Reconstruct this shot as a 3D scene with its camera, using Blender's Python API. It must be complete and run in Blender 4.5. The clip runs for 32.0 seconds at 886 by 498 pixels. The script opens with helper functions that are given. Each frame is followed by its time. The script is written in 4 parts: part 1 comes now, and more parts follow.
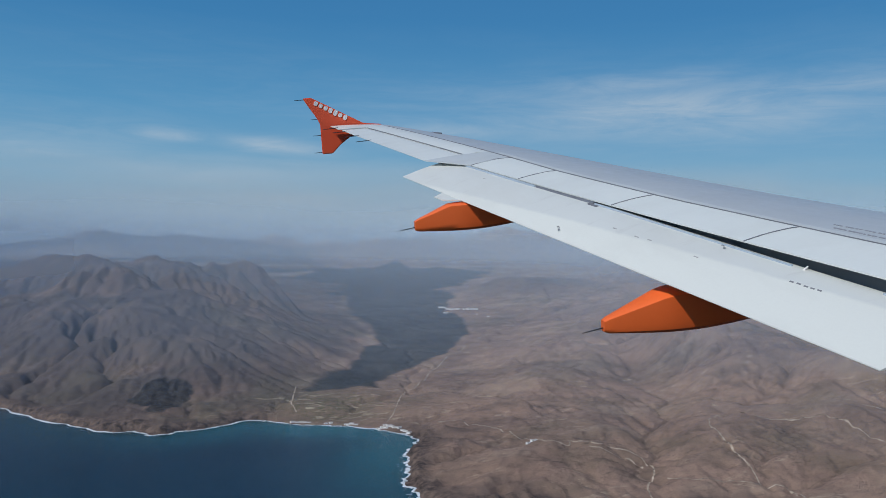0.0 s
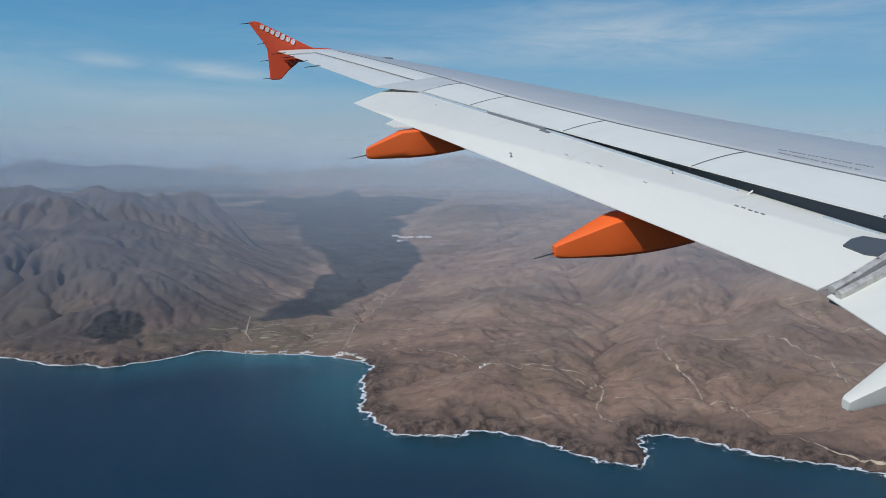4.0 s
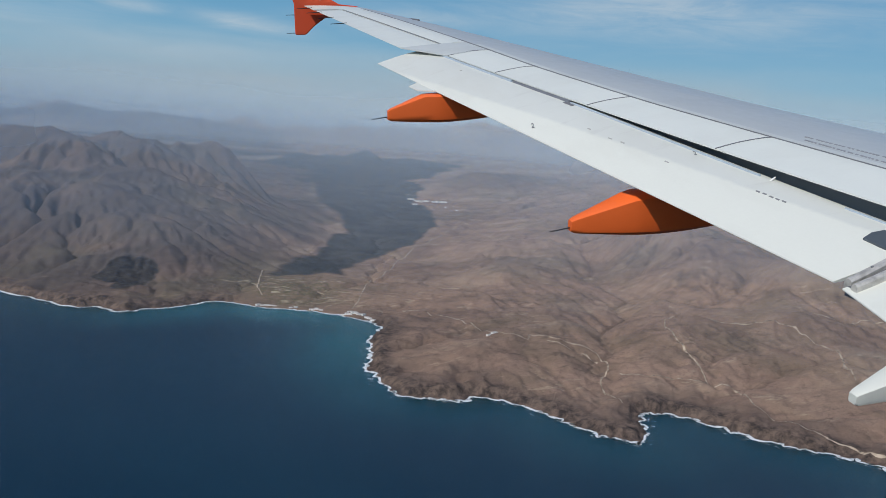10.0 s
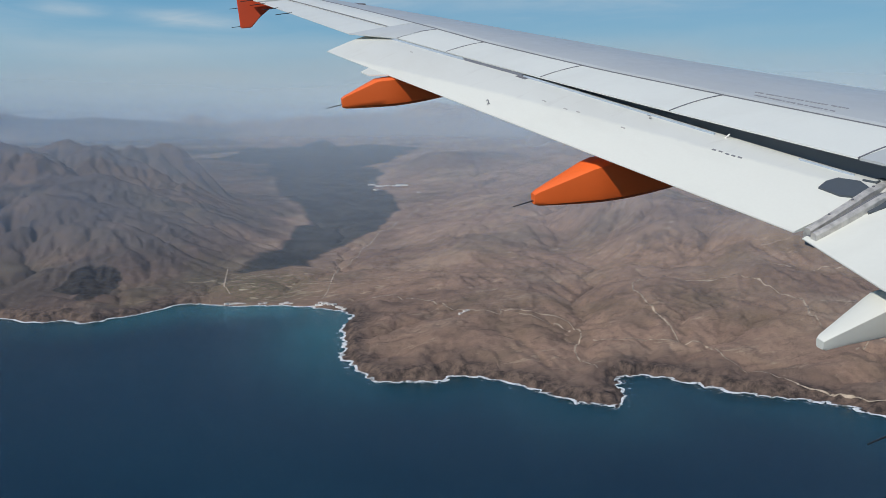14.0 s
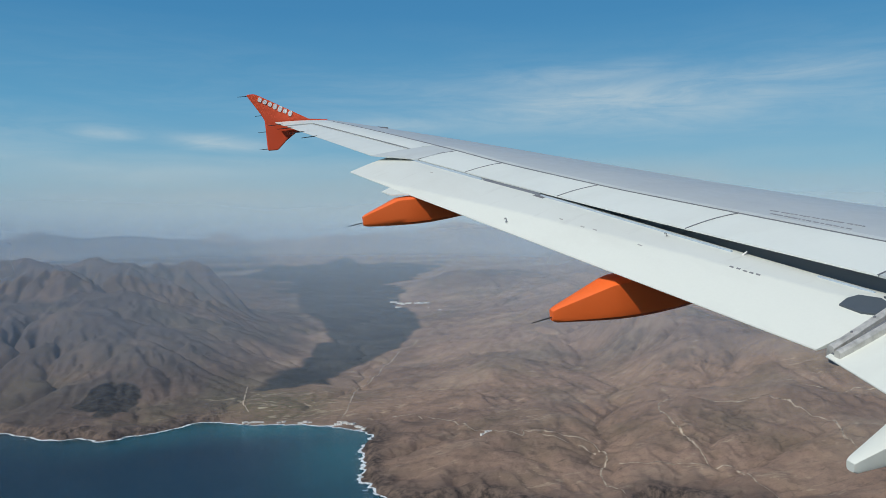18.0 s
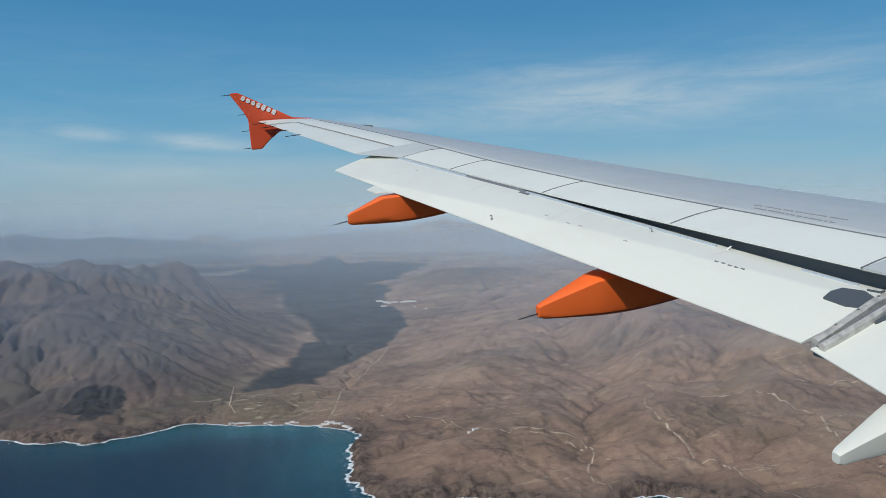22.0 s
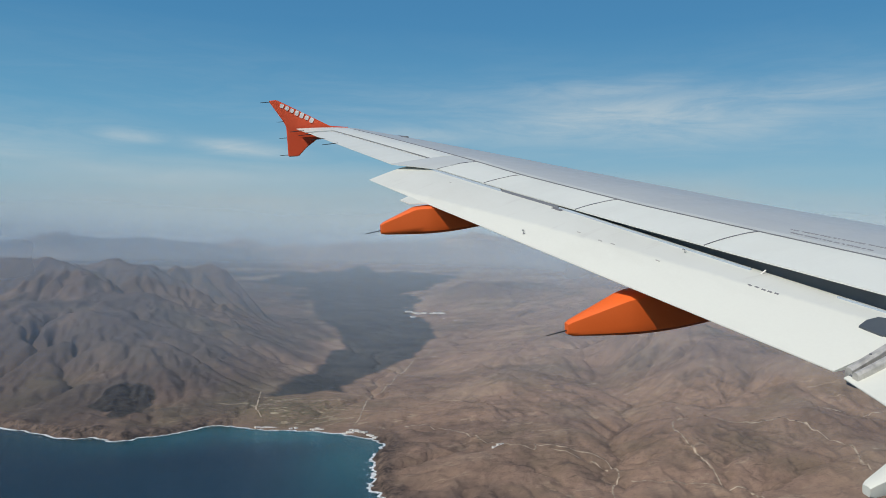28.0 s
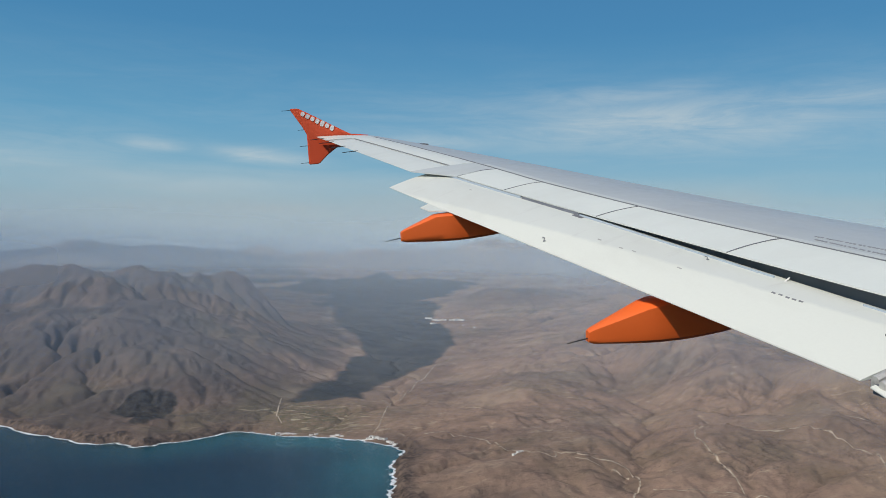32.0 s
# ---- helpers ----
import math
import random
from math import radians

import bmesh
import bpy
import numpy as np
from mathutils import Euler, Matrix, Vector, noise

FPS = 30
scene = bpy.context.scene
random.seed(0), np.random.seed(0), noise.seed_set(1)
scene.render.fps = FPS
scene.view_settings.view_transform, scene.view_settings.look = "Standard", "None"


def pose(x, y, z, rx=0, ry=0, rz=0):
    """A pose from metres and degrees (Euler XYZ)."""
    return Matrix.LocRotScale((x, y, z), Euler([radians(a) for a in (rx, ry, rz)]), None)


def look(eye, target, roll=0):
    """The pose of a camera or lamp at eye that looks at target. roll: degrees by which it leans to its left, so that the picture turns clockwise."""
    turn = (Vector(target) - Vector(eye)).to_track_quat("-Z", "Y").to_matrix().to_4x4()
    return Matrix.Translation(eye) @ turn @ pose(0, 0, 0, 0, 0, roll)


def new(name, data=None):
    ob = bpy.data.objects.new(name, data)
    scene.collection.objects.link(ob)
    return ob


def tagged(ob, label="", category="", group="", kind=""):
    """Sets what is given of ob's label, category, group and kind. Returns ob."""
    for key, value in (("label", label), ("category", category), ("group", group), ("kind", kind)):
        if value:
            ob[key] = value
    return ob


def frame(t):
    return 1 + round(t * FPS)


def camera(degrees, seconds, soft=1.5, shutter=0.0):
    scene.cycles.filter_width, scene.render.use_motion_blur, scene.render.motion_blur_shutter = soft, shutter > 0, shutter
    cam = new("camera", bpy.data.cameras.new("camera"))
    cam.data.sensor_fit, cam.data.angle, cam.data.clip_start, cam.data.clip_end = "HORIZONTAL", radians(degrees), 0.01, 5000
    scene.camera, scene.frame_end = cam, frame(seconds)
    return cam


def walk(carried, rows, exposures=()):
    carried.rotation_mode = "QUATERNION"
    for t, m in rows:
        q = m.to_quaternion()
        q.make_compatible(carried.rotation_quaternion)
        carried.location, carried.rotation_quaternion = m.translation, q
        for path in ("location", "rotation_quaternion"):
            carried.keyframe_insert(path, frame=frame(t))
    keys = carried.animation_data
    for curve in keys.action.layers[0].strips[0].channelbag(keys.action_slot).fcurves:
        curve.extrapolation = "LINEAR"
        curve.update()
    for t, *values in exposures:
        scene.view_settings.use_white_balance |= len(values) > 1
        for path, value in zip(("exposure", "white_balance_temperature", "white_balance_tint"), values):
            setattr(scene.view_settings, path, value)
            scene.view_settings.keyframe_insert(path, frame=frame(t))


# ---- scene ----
HFOV = 57.99
cam = camera(HFOV, 32.0, 0.75)
PATH = [
    (0.0, -0.004, 0.023, 399.999, 89.951, -0.793, -11.962),
    (0.5, -0.009, 0.034, 399.997, 87.901, -0.467, -13.475),
    (1.0, -0.004, 0.027, 399.991, 88.473, -0.376, -13.732),
    (1.5, -0.009, 0.027, 399.999, 88.169, -0.216, -14.184),
    (2.0, -0.010, 0.033, 399.992, 88.165, -0.017, -13.951),
    (2.5, -0.002, 0.015, 399.991, 85.387, -0.184, -15.657),
    (3.0, 0.005, 0.010, 399.991, 84.866, -0.195, -15.240),
    (3.5, 0.000, 0.011, 399.992, 84.899, -0.363, -15.386),
    (5.5, -0.007, 0.027, 399.998, 84.567, -0.784, -14.460),
    (6.0, -0.008, 0.031, 399.999, 84.808, -1.839, -13.735),
    (6.5, -0.004, 0.010, 399.996, 85.263, -2.547, -11.105),
    (7.0, -0.000, 0.011, 400.002, 85.223, -2.766, -10.521),
    (7.5, -0.003, 0.005, 399.997, 85.298, -2.972, -9.956),
    (8.0, -0.010, 0.011, 399.998, 85.003, -3.206, -9.838),
    (8.5, -0.009, 0.008, 399.999, 84.772, -3.526, -9.734),
    (9.0, -0.005, 0.032, 399.997, 82.968, -3.324, -11.646),
    (9.5, -0.004, 0.041, 399.998, 82.593, -3.504, -14.061),
    (10.0, -0.006, 0.033, 400.002, 82.332, -3.821, -13.958),
    (10.5, -0.006, 0.026, 399.998, 82.399, -3.750, -13.362),
    (11.0, -0.005, 0.035, 400.003, 81.811, -3.801, -13.548),
    (11.5, -0.004, 0.040, 399.998, 81.793, -3.669, -12.934),
    (12.0, -0.010, 0.033, 400.001, 82.835, -3.004, -14.140),
    (12.5, -0.006, 0.018, 399.999, 83.348, -2.826, -14.818),
    (13.0, -0.002, 0.027, 400.001, 83.263, -3.149, -23.631),
    (13.5, -0.012, 0.016, 400.001, 80.336, 0.005, -16.767),
    (14.0, -0.021, 0.024, 400.009, 81.089, 0.686, -17.090),
    (14.5, -0.012, 0.035, 400.004, 81.889, -0.145, -18.301),
    (16.5, -0.011, 0.028, 400.005, 82.468, -0.203, -17.572),
    (17.0, -0.008, 0.027, 400.001, 82.722, -0.000, -17.279),
    (17.5, 0.004, 0.008, 399.994, 88.428, 0.327, -15.730),
    (18.0, 0.001, -0.007, 399.998, 89.529, 0.645, -15.545),
    (18.5, 0.000, 0.016, 399.994, 89.629, 0.808, -15.471),
    (19.0, -0.007, -0.001, 399.995, 89.667, 0.825, -15.338),
    (19.5, -0.004, 0.012, 399.998, 89.778, 0.632, -15.217),
    (20.0, -0.005, 0.016, 400.003, 89.882, 0.630, -15.164),
    (20.5, 0.004, 0.009, 399.990, 89.955, 0.621, -15.677),
    (21.0, -0.004, 0.012, 399.991, 90.358, 0.852, -15.861),
    (21.5, -0.003, 0.012, 399.994, 88.648, 0.239, -16.668),
    (22.0, 0.006, 0.010, 399.989, 89.392, 1.179, -16.572),
    (22.5, -0.005, 0.006, 399.994, 89.871, 1.107, -16.268),
    (23.0, -0.004, 0.005, 399.993, 90.034, 1.217, -16.196),
    (23.5, -0.002, 0.001, 399.995, 90.136, 1.288, -16.071),
    (24.0, 0.000, 0.003, 399.998, 89.994, 1.330, -16.090),
    (24.5, 0.002, 0.004, 399.990, 89.994, 1.379, -16.252),
    (25.0, -0.006, 0.007, 399.990, 89.977, 1.460, -15.696),
    (25.5, -0.001, -0.001, 399.991, 90.220, 0.902, -15.481),
    (27.5, 0.004, -0.011, 399.988, 90.214, -0.828, -14.306),
    (28.0, 0.004, -0.008, 399.988, 90.287, -1.007, -14.326),
    (28.5, 0.011, -0.006, 399.995, 90.198, -0.670, -13.980),
    (29.0, 0.005, 0.001, 399.985, 90.456, -0.763, -13.612),
    (29.5, 0.010, -0.005, 399.989, 90.865, -0.799, -13.336),
    (30.0, 0.010, -0.004, 399.987, 90.889, -0.761, -13.088),
    (30.5, 0.006, -0.007, 399.994, 90.864, -0.707, -12.911),
    (31.0, 0.009, -0.010, 399.992, 90.908, -0.829, -12.928),
    (31.5, 0.006, -0.001, 399.991, 90.706, -0.967, -12.951),
    (32.0, -0.004, -0.008, 399.997, 90.739, -0.939, -12.923),
]
walk(cam, [(t, pose(*p)) for t, *p in PATH], [
    (0.0, -0.20, 6000, 10), (2.0, -0.16, 6100, 10), (2.6, -0.12, 6150, 10), (9.0, -0.05, 6350, 10), (17.1, 0.0, 6500, 10), (17.6, 0.0, 6380, 5), (21.0, 0.0, 6380, 5), (23.0, 0.02, 6550, 8), (28.0, 0.03, 6750, 8), (32.0, 0.03, 6750, 8)])

# ---- world, sun ----
SUN_AZ, SUN_EL = radians(-127), radians(43)      # azimuth from +y towards +x
world = bpy.data.worlds.new("world")
scene.world = world
world.use_nodes = True
wt = world.node_tree
wn, wl = wt.nodes, wt.links
wn.clear()
sky = wn.new("ShaderNodeTexSky")
sky.sky_type, sky.sun_disc = 'NISHITA', False
sky.sun_elevation, sky.sun_rotation = SUN_EL, SUN_AZ
sky.altitude, sky.air_density, sky.dust_density, sky.ozone_density = 0, 1.0, 1.2, 2.0
tc = wn.new("ShaderNodeTexCoord")
sep = wn.new("ShaderNodeSeparateXYZ")
wl.new(tc.outputs["Generated"], sep.inputs[0])


def wmath(op, a, b=None, clamp=False):
    n = wn.new("ShaderNodeMath")
    n.operation, n.use_clamp = op, clamp
    for i, v in enumerate((a, b)):
        if v is None:
            continue
        if isinstance(v, (int, float)):
            n.inputs[i].default_value = v
        else:
            wl.new(v, n.inputs[i])
    return n.outputs[0]


# thin high cloud in soft drawn-out patches over the haze
azim = wmath('ARCTAN2', sep.outputs[0], sep.outputs[1])
comb = wn.new("ShaderNodeCombineXYZ")
wl.new(wmath('MULTIPLY', azim, 0.55), comb.inputs[0])
wl.new(wmath('MULTIPLY', sep.outputs[2], 3.6), comb.inputs[1])


def cloud_noise(scale, detail, rough, dist, shift, lo, hi):
    mp = wn.new("ShaderNodeMapping")
    mp.inputs["Location"].default_value = shift
    mp.inputs["Rotation"].default_value = (0, 0, radians(2))
    wl.new(comb.outputs[0], mp.inputs[0])
    t = wn.new("ShaderNodeTexNoise")
    t.inputs["Scale"].default_value, t.inputs["Detail"].default_value = scale, detail
    t.inputs["Roughness"].default_value, t.inputs["Distortion"].default_value = rough, dist
    wl.new(mp.outputs[0], t.inputs[0])
    r = wn.new("ShaderNodeMapRange")
    r.interpolation_type = 'SMOOTHSTEP'
    wl.new(t.outputs[0], r.inputs[0])
    r.inputs[1].default_value, r.inputs[2].default_value = lo, hi
    return r.outputs[0]


def band(lo, mid, hi, end):
    up_, dn = wn.new("ShaderNodeMapRange"), wn.new("ShaderNodeMapRange")
    for n_, a_, b_ in ((up_, lo, mid), (dn, end, hi)):
        n_.interpolation_type = 'SMOOTHSTEP'
        wl.new(sep.outputs[2], n_.inputs[0])
        n_.inputs[1].default_value, n_.inputs[2].default_value = a_, b_
    return wmath('MULTIPLY', up_.outputs[0], dn.outputs[0])


def stroke(az, el, wide, high, tilt):
    """A soft long patch of the sky: centre, half width and half height in degrees, rise in degrees a degree."""
    da = wmath('SUBTRACT', azim, radians(az))
    de = wmath('SUBTRACT', wmath('SUBTRACT', sep.outputs[2], math.sin(radians(el))), wmath('MULTIPLY', da, tilt))
    u, v = wmath('DIVIDE', da, radians(wide)), wmath('DIVIDE', de, radians(high))
    q = wmath('ADD', wmath('MULTIPLY', u, u), wmath('MULTIPLY', v, v))
    return wmath('POWER', 2.718, wmath('MULTIPLY', q, -1.0))


wisps = cloud_noise(5.5, 9, 0.62, 0.6, (2.3, 0.7, 0), 0.30, 0.70)
feather = cloud_noise(13.0, 8, 0.66, 0.9, (0.4, 1.9, 0), 0.30, 0.66)
streaks = None
for az, el, wide, high, tilt, much in ((28, 9.3, 15, 1.9, 0.0, 0.80), (25, 11.4, 7, 0.8, 0.05, 0.60), (38, 10.8, 9, 1.2, 0.0, 0.50), (0.5, 6.9, 3.4, 0.5, -0.05, 1.0), (-7.2, 7.4, 1.9, 0.4, -0.03, 0.85),
                                       (-4, 5.2, 10, 0.9, 0.01, 0.55), (13, 8.3, 6, 0.8, 0.04, 0.55), (-16, 6.0, 7, 1.0, 0.03, 0.40), (50, 8.5, 9, 1.3, 0.0, 0.5)):
    one = wmath('MULTIPLY', stroke(az, el, wide, high, tilt), much)
    streaks = one if streaks is None else wmath('MAXIMUM', streaks, one)
cloud = wmath('MULTIPLY', streaks, wmath('ADD', wmath('ADD', wmath('MULTIPLY', wisps, 0.50), wmath('MULTIPLY', feather, 0.34)), 0.26))
cloud = wmath('ADD', wmath('MULTIPLY', cloud, 0.78), wmath('MULTIPLY', wmath('MULTIPLY', wisps, feather), wmath('MULTIPLY', band(0.05, 0.10, 0.17, 0.30), 0.10)))
# the sky pales to a dusty blue-grey at the horizon
grad = wn.new("ShaderNodeValToRGB")
ramp = grad.color_ramp
for i, (p_, c_) in enumerate(((0.0, (0.335, 0.405, 0.475)), (0.035, (0.315, 0.415, 0.505)), (0.085, (0.215, 0.430, 0.590)), (0.16, (0.105, 0.338, 0.560)),
                              (0.27, (0.045, 0.232, 0.472)), (0.5, (0.032, 0.142, 0.37)), (1.0, (0.03, 0.11, 0.30)))):
    e = ramp.elements[i] if i < 2 else ramp.elements.new(p_)
    e.position, e.color = p_, (*c_, 1)
wl.new(sep.outputs[2], grad.inputs[0])
veil = wn.new("ShaderNodeMix")
veil.data_type = 'RGBA'
wl.new(wmath('MULTIPLY', cloud_noise(1.9, 5, 0.55, 0.4, (1.1, 0.4, 0), 0.36, 0.60), band(-0.02, 0.03, 0.055, 0.115)), veil.inputs[0])
wl.new(grad.outputs[0], veil.inputs[6])
veil.inputs[7].default_value = (0.365, 0.44, 0.505, 1)
gain = wn.new("ShaderNodeVectorMath")
gain.operation = 'SCALE'
gain.inputs[3].default_value = 1 / 0.085
wl.new(veil.outputs[2], gain.inputs[0])
tint = wn.new("ShaderNodeMix")
tint.data_type = 'RGBA'
tint.inputs[0].default_value = 0.82
wl.new(sky.outputs[0], tint.inputs[6])
wl.new(gain.outputs[0], tint.inputs[7])
cm = wn.new("ShaderNodeMix")
cm.data_type = 'RGBA'
wl.new(cloud, cm.inputs[0])
wl.new(tint.outputs[2], cm.inputs[6])
cm.inputs[7].default_value = (6.3, 7.1, 7.6, 1)
bg = wn.new("ShaderNodeBackground")
bg.inputs[1].default_value = 0.085
wl.new(cm.outputs[2], bg.inputs[0])
wo = wn.new("ShaderNodeOutputWorld")
wl.new(bg.outputs[0], wo.inputs[0])

sun_d = Vector((math.sin(SUN_AZ) * math.cos(SUN_EL), math.cos(SUN_AZ) * math.cos(SUN_EL), math.sin(SUN_EL)))
lamp = bpy.data.lights.new("sun", 'SUN')
lamp.energy, lamp.angle, lamp.color = 3.15, radians(0.53), (1.0, 0.94, 0.85)
sun = new("sun", lamp)
sun.matrix_world = look(sun_d * 300 + Vector((0, 0, 400)), (0, 0, 400))


# ---- materials ----
class Mat:
    """A node material under construction."""

    def __init__(self, name, base=(0.8, 0.8, 0.8), rough=0.5, metal=0.0, spec=0.5):
        self.m = bpy.data.materials.new(name)
        self.m.use_nodes = True
        self.n, self.l = self.m.node_tree.nodes, self.m.node_tree.links
        self.b = self.n["Principled BSDF"]
        self.b.inputs["Base Color"].default_value = (*base, 1)
        self.b.inputs["Roughness"].default_value = rough
        self.b.inputs["Metallic"].default_value = metal
        self.b.inputs["Specular IOR Level"].default_value = spec
        self.tc = None
        self.place = False

    def coords(self, scale=(1, 1, 1), which="Object"):
        if self.tc is None:
            self.tc = self.n.new("ShaderNodeAttribute" if self.place else "ShaderNodeTexCoord")
            if self.place:
                self.tc.attribute_name = "plan"
        mp = self.n.new("ShaderNodeMapping")
        mp.inputs["Scale"].default_value = scale
        self.l.new(self.tc.outputs["Vector" if self.place else which], mp.inputs[0])
        return mp.outputs[0]

    def noise(self, scale, detail=5, rough=0.55, stretch=(1, 1, 1), dist=0.0):
        t = self.n.new("ShaderNodeTexNoise")
        t.inputs["Scale"].default_value, t.inputs["Detail"].default_value = scale, detail
        t.inputs["Roughness"].default_value, t.inputs["Distortion"].default_value = rough, dist
        self.l.new(self.coords(stretch), t.inputs[0])
        return t.outputs[0]

    def span(self, v, a, b, lo=0.0, hi=1.0):
        r = self.n.new("ShaderNodeMapRange")
        self.l.new(v, r.inputs[0])
        for i, x in enumerate((a, b, lo, hi)):
            r.inputs[i + 1].default_value = x
        return r.outputs[0]

    def attr(self, name):
        a = self.n.new("ShaderNodeAttribute")
        a.attribute_name = name
        return a.outputs["Fac"]

    def math(self, op, a, b):
        n = self.n.new("ShaderNodeMath")
        n.operation = op
        for i, v in enumerate((a, b)):
            if isinstance(v, (int, float)):
                n.inputs[i].default_value = v
            else:
                self.l.new(v, n.inputs[i])
        return n.outputs[0]

    def mix(self, fac, a, b, blend='MIX'):
        x = self.n.new("ShaderNodeMix")
        x.data_type, x.blend_type = 'RGBA', blend
        if isinstance(fac, (int, float)):
            x.inputs[0].default_value = fac
        else:
            self.l.new(fac, x.inputs[0])
        for i, v in ((6, a), (7, b)):
            if isinstance(v, tuple):
                x.inputs[i].default_value = (*v, 1)
            else:
                self.l.new(v, x.inputs[i])
        return x.outputs[2]

    def color(self, c):
        self.l.new(c, self.b.inputs["Base Color"])
        return self

    def rough(self, v):
        self.l.new(v, self.b.inputs["Roughness"])
        return self

    def bump(self, v, dist, strength=0.5):
        b = self.n.new("ShaderNodeBump")
        b.inputs["Distance"].default_value, b.inputs["Strength"].default_value = dist, strength
        self.l.new(v, b.inputs["Height"])
        self.l.new(b.outputs[0], self.b.inputs["Normal"])
        return self


def paint(name, base, dirt, amount, rough=0.4):
    """Aircraft paint: faint mottling, and grime drawn out along the airflow."""
    k = Mat(name, base, rough)
    streak = k.span(k.noise(1.3, 7, 0.62, (0.6, 1.5, 1)), 0.48, 0.80, 0, amount)
    c = k.mix(streak, base, dirt)
    fine = k.span(k.noise(34, 3), 0.3, 0.75, 0, 0.10)
    c = k.mix(fine, c, tuple(x * 0.82 for x in base))
    k.color(c).rough(k.span(k.noise(6, 4), 0.3, 0.7, rough - 0.07, rough + 0.1))
    k.bump(k.noise(3.0, 2), 0.004, 0.25)
    return k.m


M_WHITE = paint("white_wing_paint", (0.70, 0.722, 0.672), (0.46, 0.45, 0.40), 0.24)
M_FLAP = paint("white_flap_paint", (0.738, 0.745, 0.672), (0.47, 0.45, 0.39), 0.22, 0.45)
# the outboard flap: its curved front catches less light, painted in as a greyer tone with a soft edge
k = Mat("front_dimmed_flap_paint", (0.738, 0.745, 0.672), 0.45)
sx = k.n.new("ShaderNodeSeparateXYZ")
k.l.new(k.coords(), sx.inputs[0])
off_ = k.math('ADD', k.math('ADD', sx.outputs[0], k.math('MULTIPLY', sx.outputs[1], 0.42)), 3.18)
dim_front = k.span(k.math('ADD', off_, k.span(k.noise(9, 5), 0.3, 0.7, -0.012, 0.012)), -0.015, 0.035, 0, 1)
c = k.mix(dim_front, (0.738, 0.745, 0.672), (0.640, 0.655, 0.612))
c = k.mix(k.span(k.noise(1.3, 7, 0.62, (1.2, 0.5, 1)), 0.48, 0.80, 0, 0.25), c, (0.47, 0.45, 0.39))
c = k.mix(k.math('MULTIPLY', k.span(k.noise(2.6, 6, 0.66, (0.5, 2.4, 1)), 0.56, 0.74, 0, 0.30), dim_front), c, (0.42, 0.40, 0.37))
k.color(k.mix(k.span(k.noise(34, 3), 0.3, 0.75, 0, 0.08), c, (0.56, 0.54, 0.50))).rough(k.span(k.noise(6, 4), 0.3, 0.7, 0.38, 0.55))
k.bump(k.noise(3.0, 2), 0.004, 0.25)
M_FLAP_2 = k.m
# the sky's reflection is put into this pale blue base colour
M_LIP = paint("sky_tinted_lip_paint", (0.42, 0.49, 0.56), (0.3, 0.32, 0.34), 0.3, 0.3)
M_SKIN = paint("grey_wing_paint", (0.460, 0.487, 0.487), (0.34, 0.35, 0.35), 0.25, 0.38)
M_SLAT = paint("slat_metal_paint", (0.40, 0.41, 0.44), (0.28, 0.28, 0.30), 0.3, 0.32)
M_ORANGE = paint("orange_paint", (0.95, 0.160, 0.026), (0.55, 0.08, 0.01), 0.18, 0.5)
M_FENCE = paint("fence_orange_paint", (0.84, 0.105, 0.034), (0.55, 0.06, 0.02), 0.18, 0.5)
M_SLOT_SHADE = paint("slot_shade_grey", (0.19, 0.205, 0.235), (0.09, 0.09, 0.10), 0.5, 0.6)
M_SEAL = paint("grey_rubber", (0.16, 0.165, 0.18), (0.08, 0.08, 0.08), 0.4, 0.7)
M_GREYSEAL = paint("light_grey_rubber", (0.27, 0.275, 0.285), (0.15, 0.15, 0.15), 0.4, 0.7)
M_PANEL = paint("light_grey_panel", (0.545, 0.57, 0.555), (0.36, 0.35, 0.33), 0.3, 0.42)
M_FAINT_2 = Mat("worn_lettering", (0.27, 0.275, 0.29), 0.6).m
M_FAINT = Mat("faint_marking", (0.40, 0.39, 0.37), 0.6).m
M_GREYMARK = Mat("grey_marking", (0.20, 0.20, 0.21), 0.6).m
M_LOGO = Mat("white_marking", (0.85, 0.83, 0.80), 0.5).m
M_WICK = Mat("wick_black", (0.02, 0.02, 0.022), 0.5).m
M_YELLOW = Mat("yellow_paint", (0.74, 0.62, 0.30), 0.5).m
k = Mat("worn_metal", (0.42, 0.41, 0.39), 0.45, 0.25)
k.color(k.mix(k.span(k.noise(14, 5), 0.4, 0.7), (0.62, 0.59, 0.54), (0.36, 0.34, 0.31)))
M_METAL = k.m
M_POCKET = paint("pocket_blue_grey", (0.075, 0.090, 0.105), (0.04, 0.045, 0.05), 0.4, 0.55)

# ground: bare brown earth, paler washes, darker stones, black lava
k = Mat("desert_earth", (0.2, 0.14, 0.1), 0.95, 0.0, 0.15)
k.place = True
big = k.noise(0.006, 8, 0.6)
mid = k.noise(0.022, 9, 0.66, dist=0.3)
fine = k.noise(0.22, 8, 0.72)
grit = k.noise(1.3, 5, 0.7)
ledge = k.noise(0.5, 4, 0.6, (0.03, 0.03, 0.9), 0.6)
c = k.mix(k.span(big, 0.35, 0.68), (0.275, 0.182, 0.134), (0.380, 0.256, 0.190))
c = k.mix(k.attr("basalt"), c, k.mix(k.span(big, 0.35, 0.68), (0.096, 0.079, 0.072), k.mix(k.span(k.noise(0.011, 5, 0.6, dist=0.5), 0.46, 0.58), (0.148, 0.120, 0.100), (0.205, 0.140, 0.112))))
c = k.mix(k.span(mid, 0.54, 0.68, 0, 0.36), c, (0.36, 0.255, 0.175))
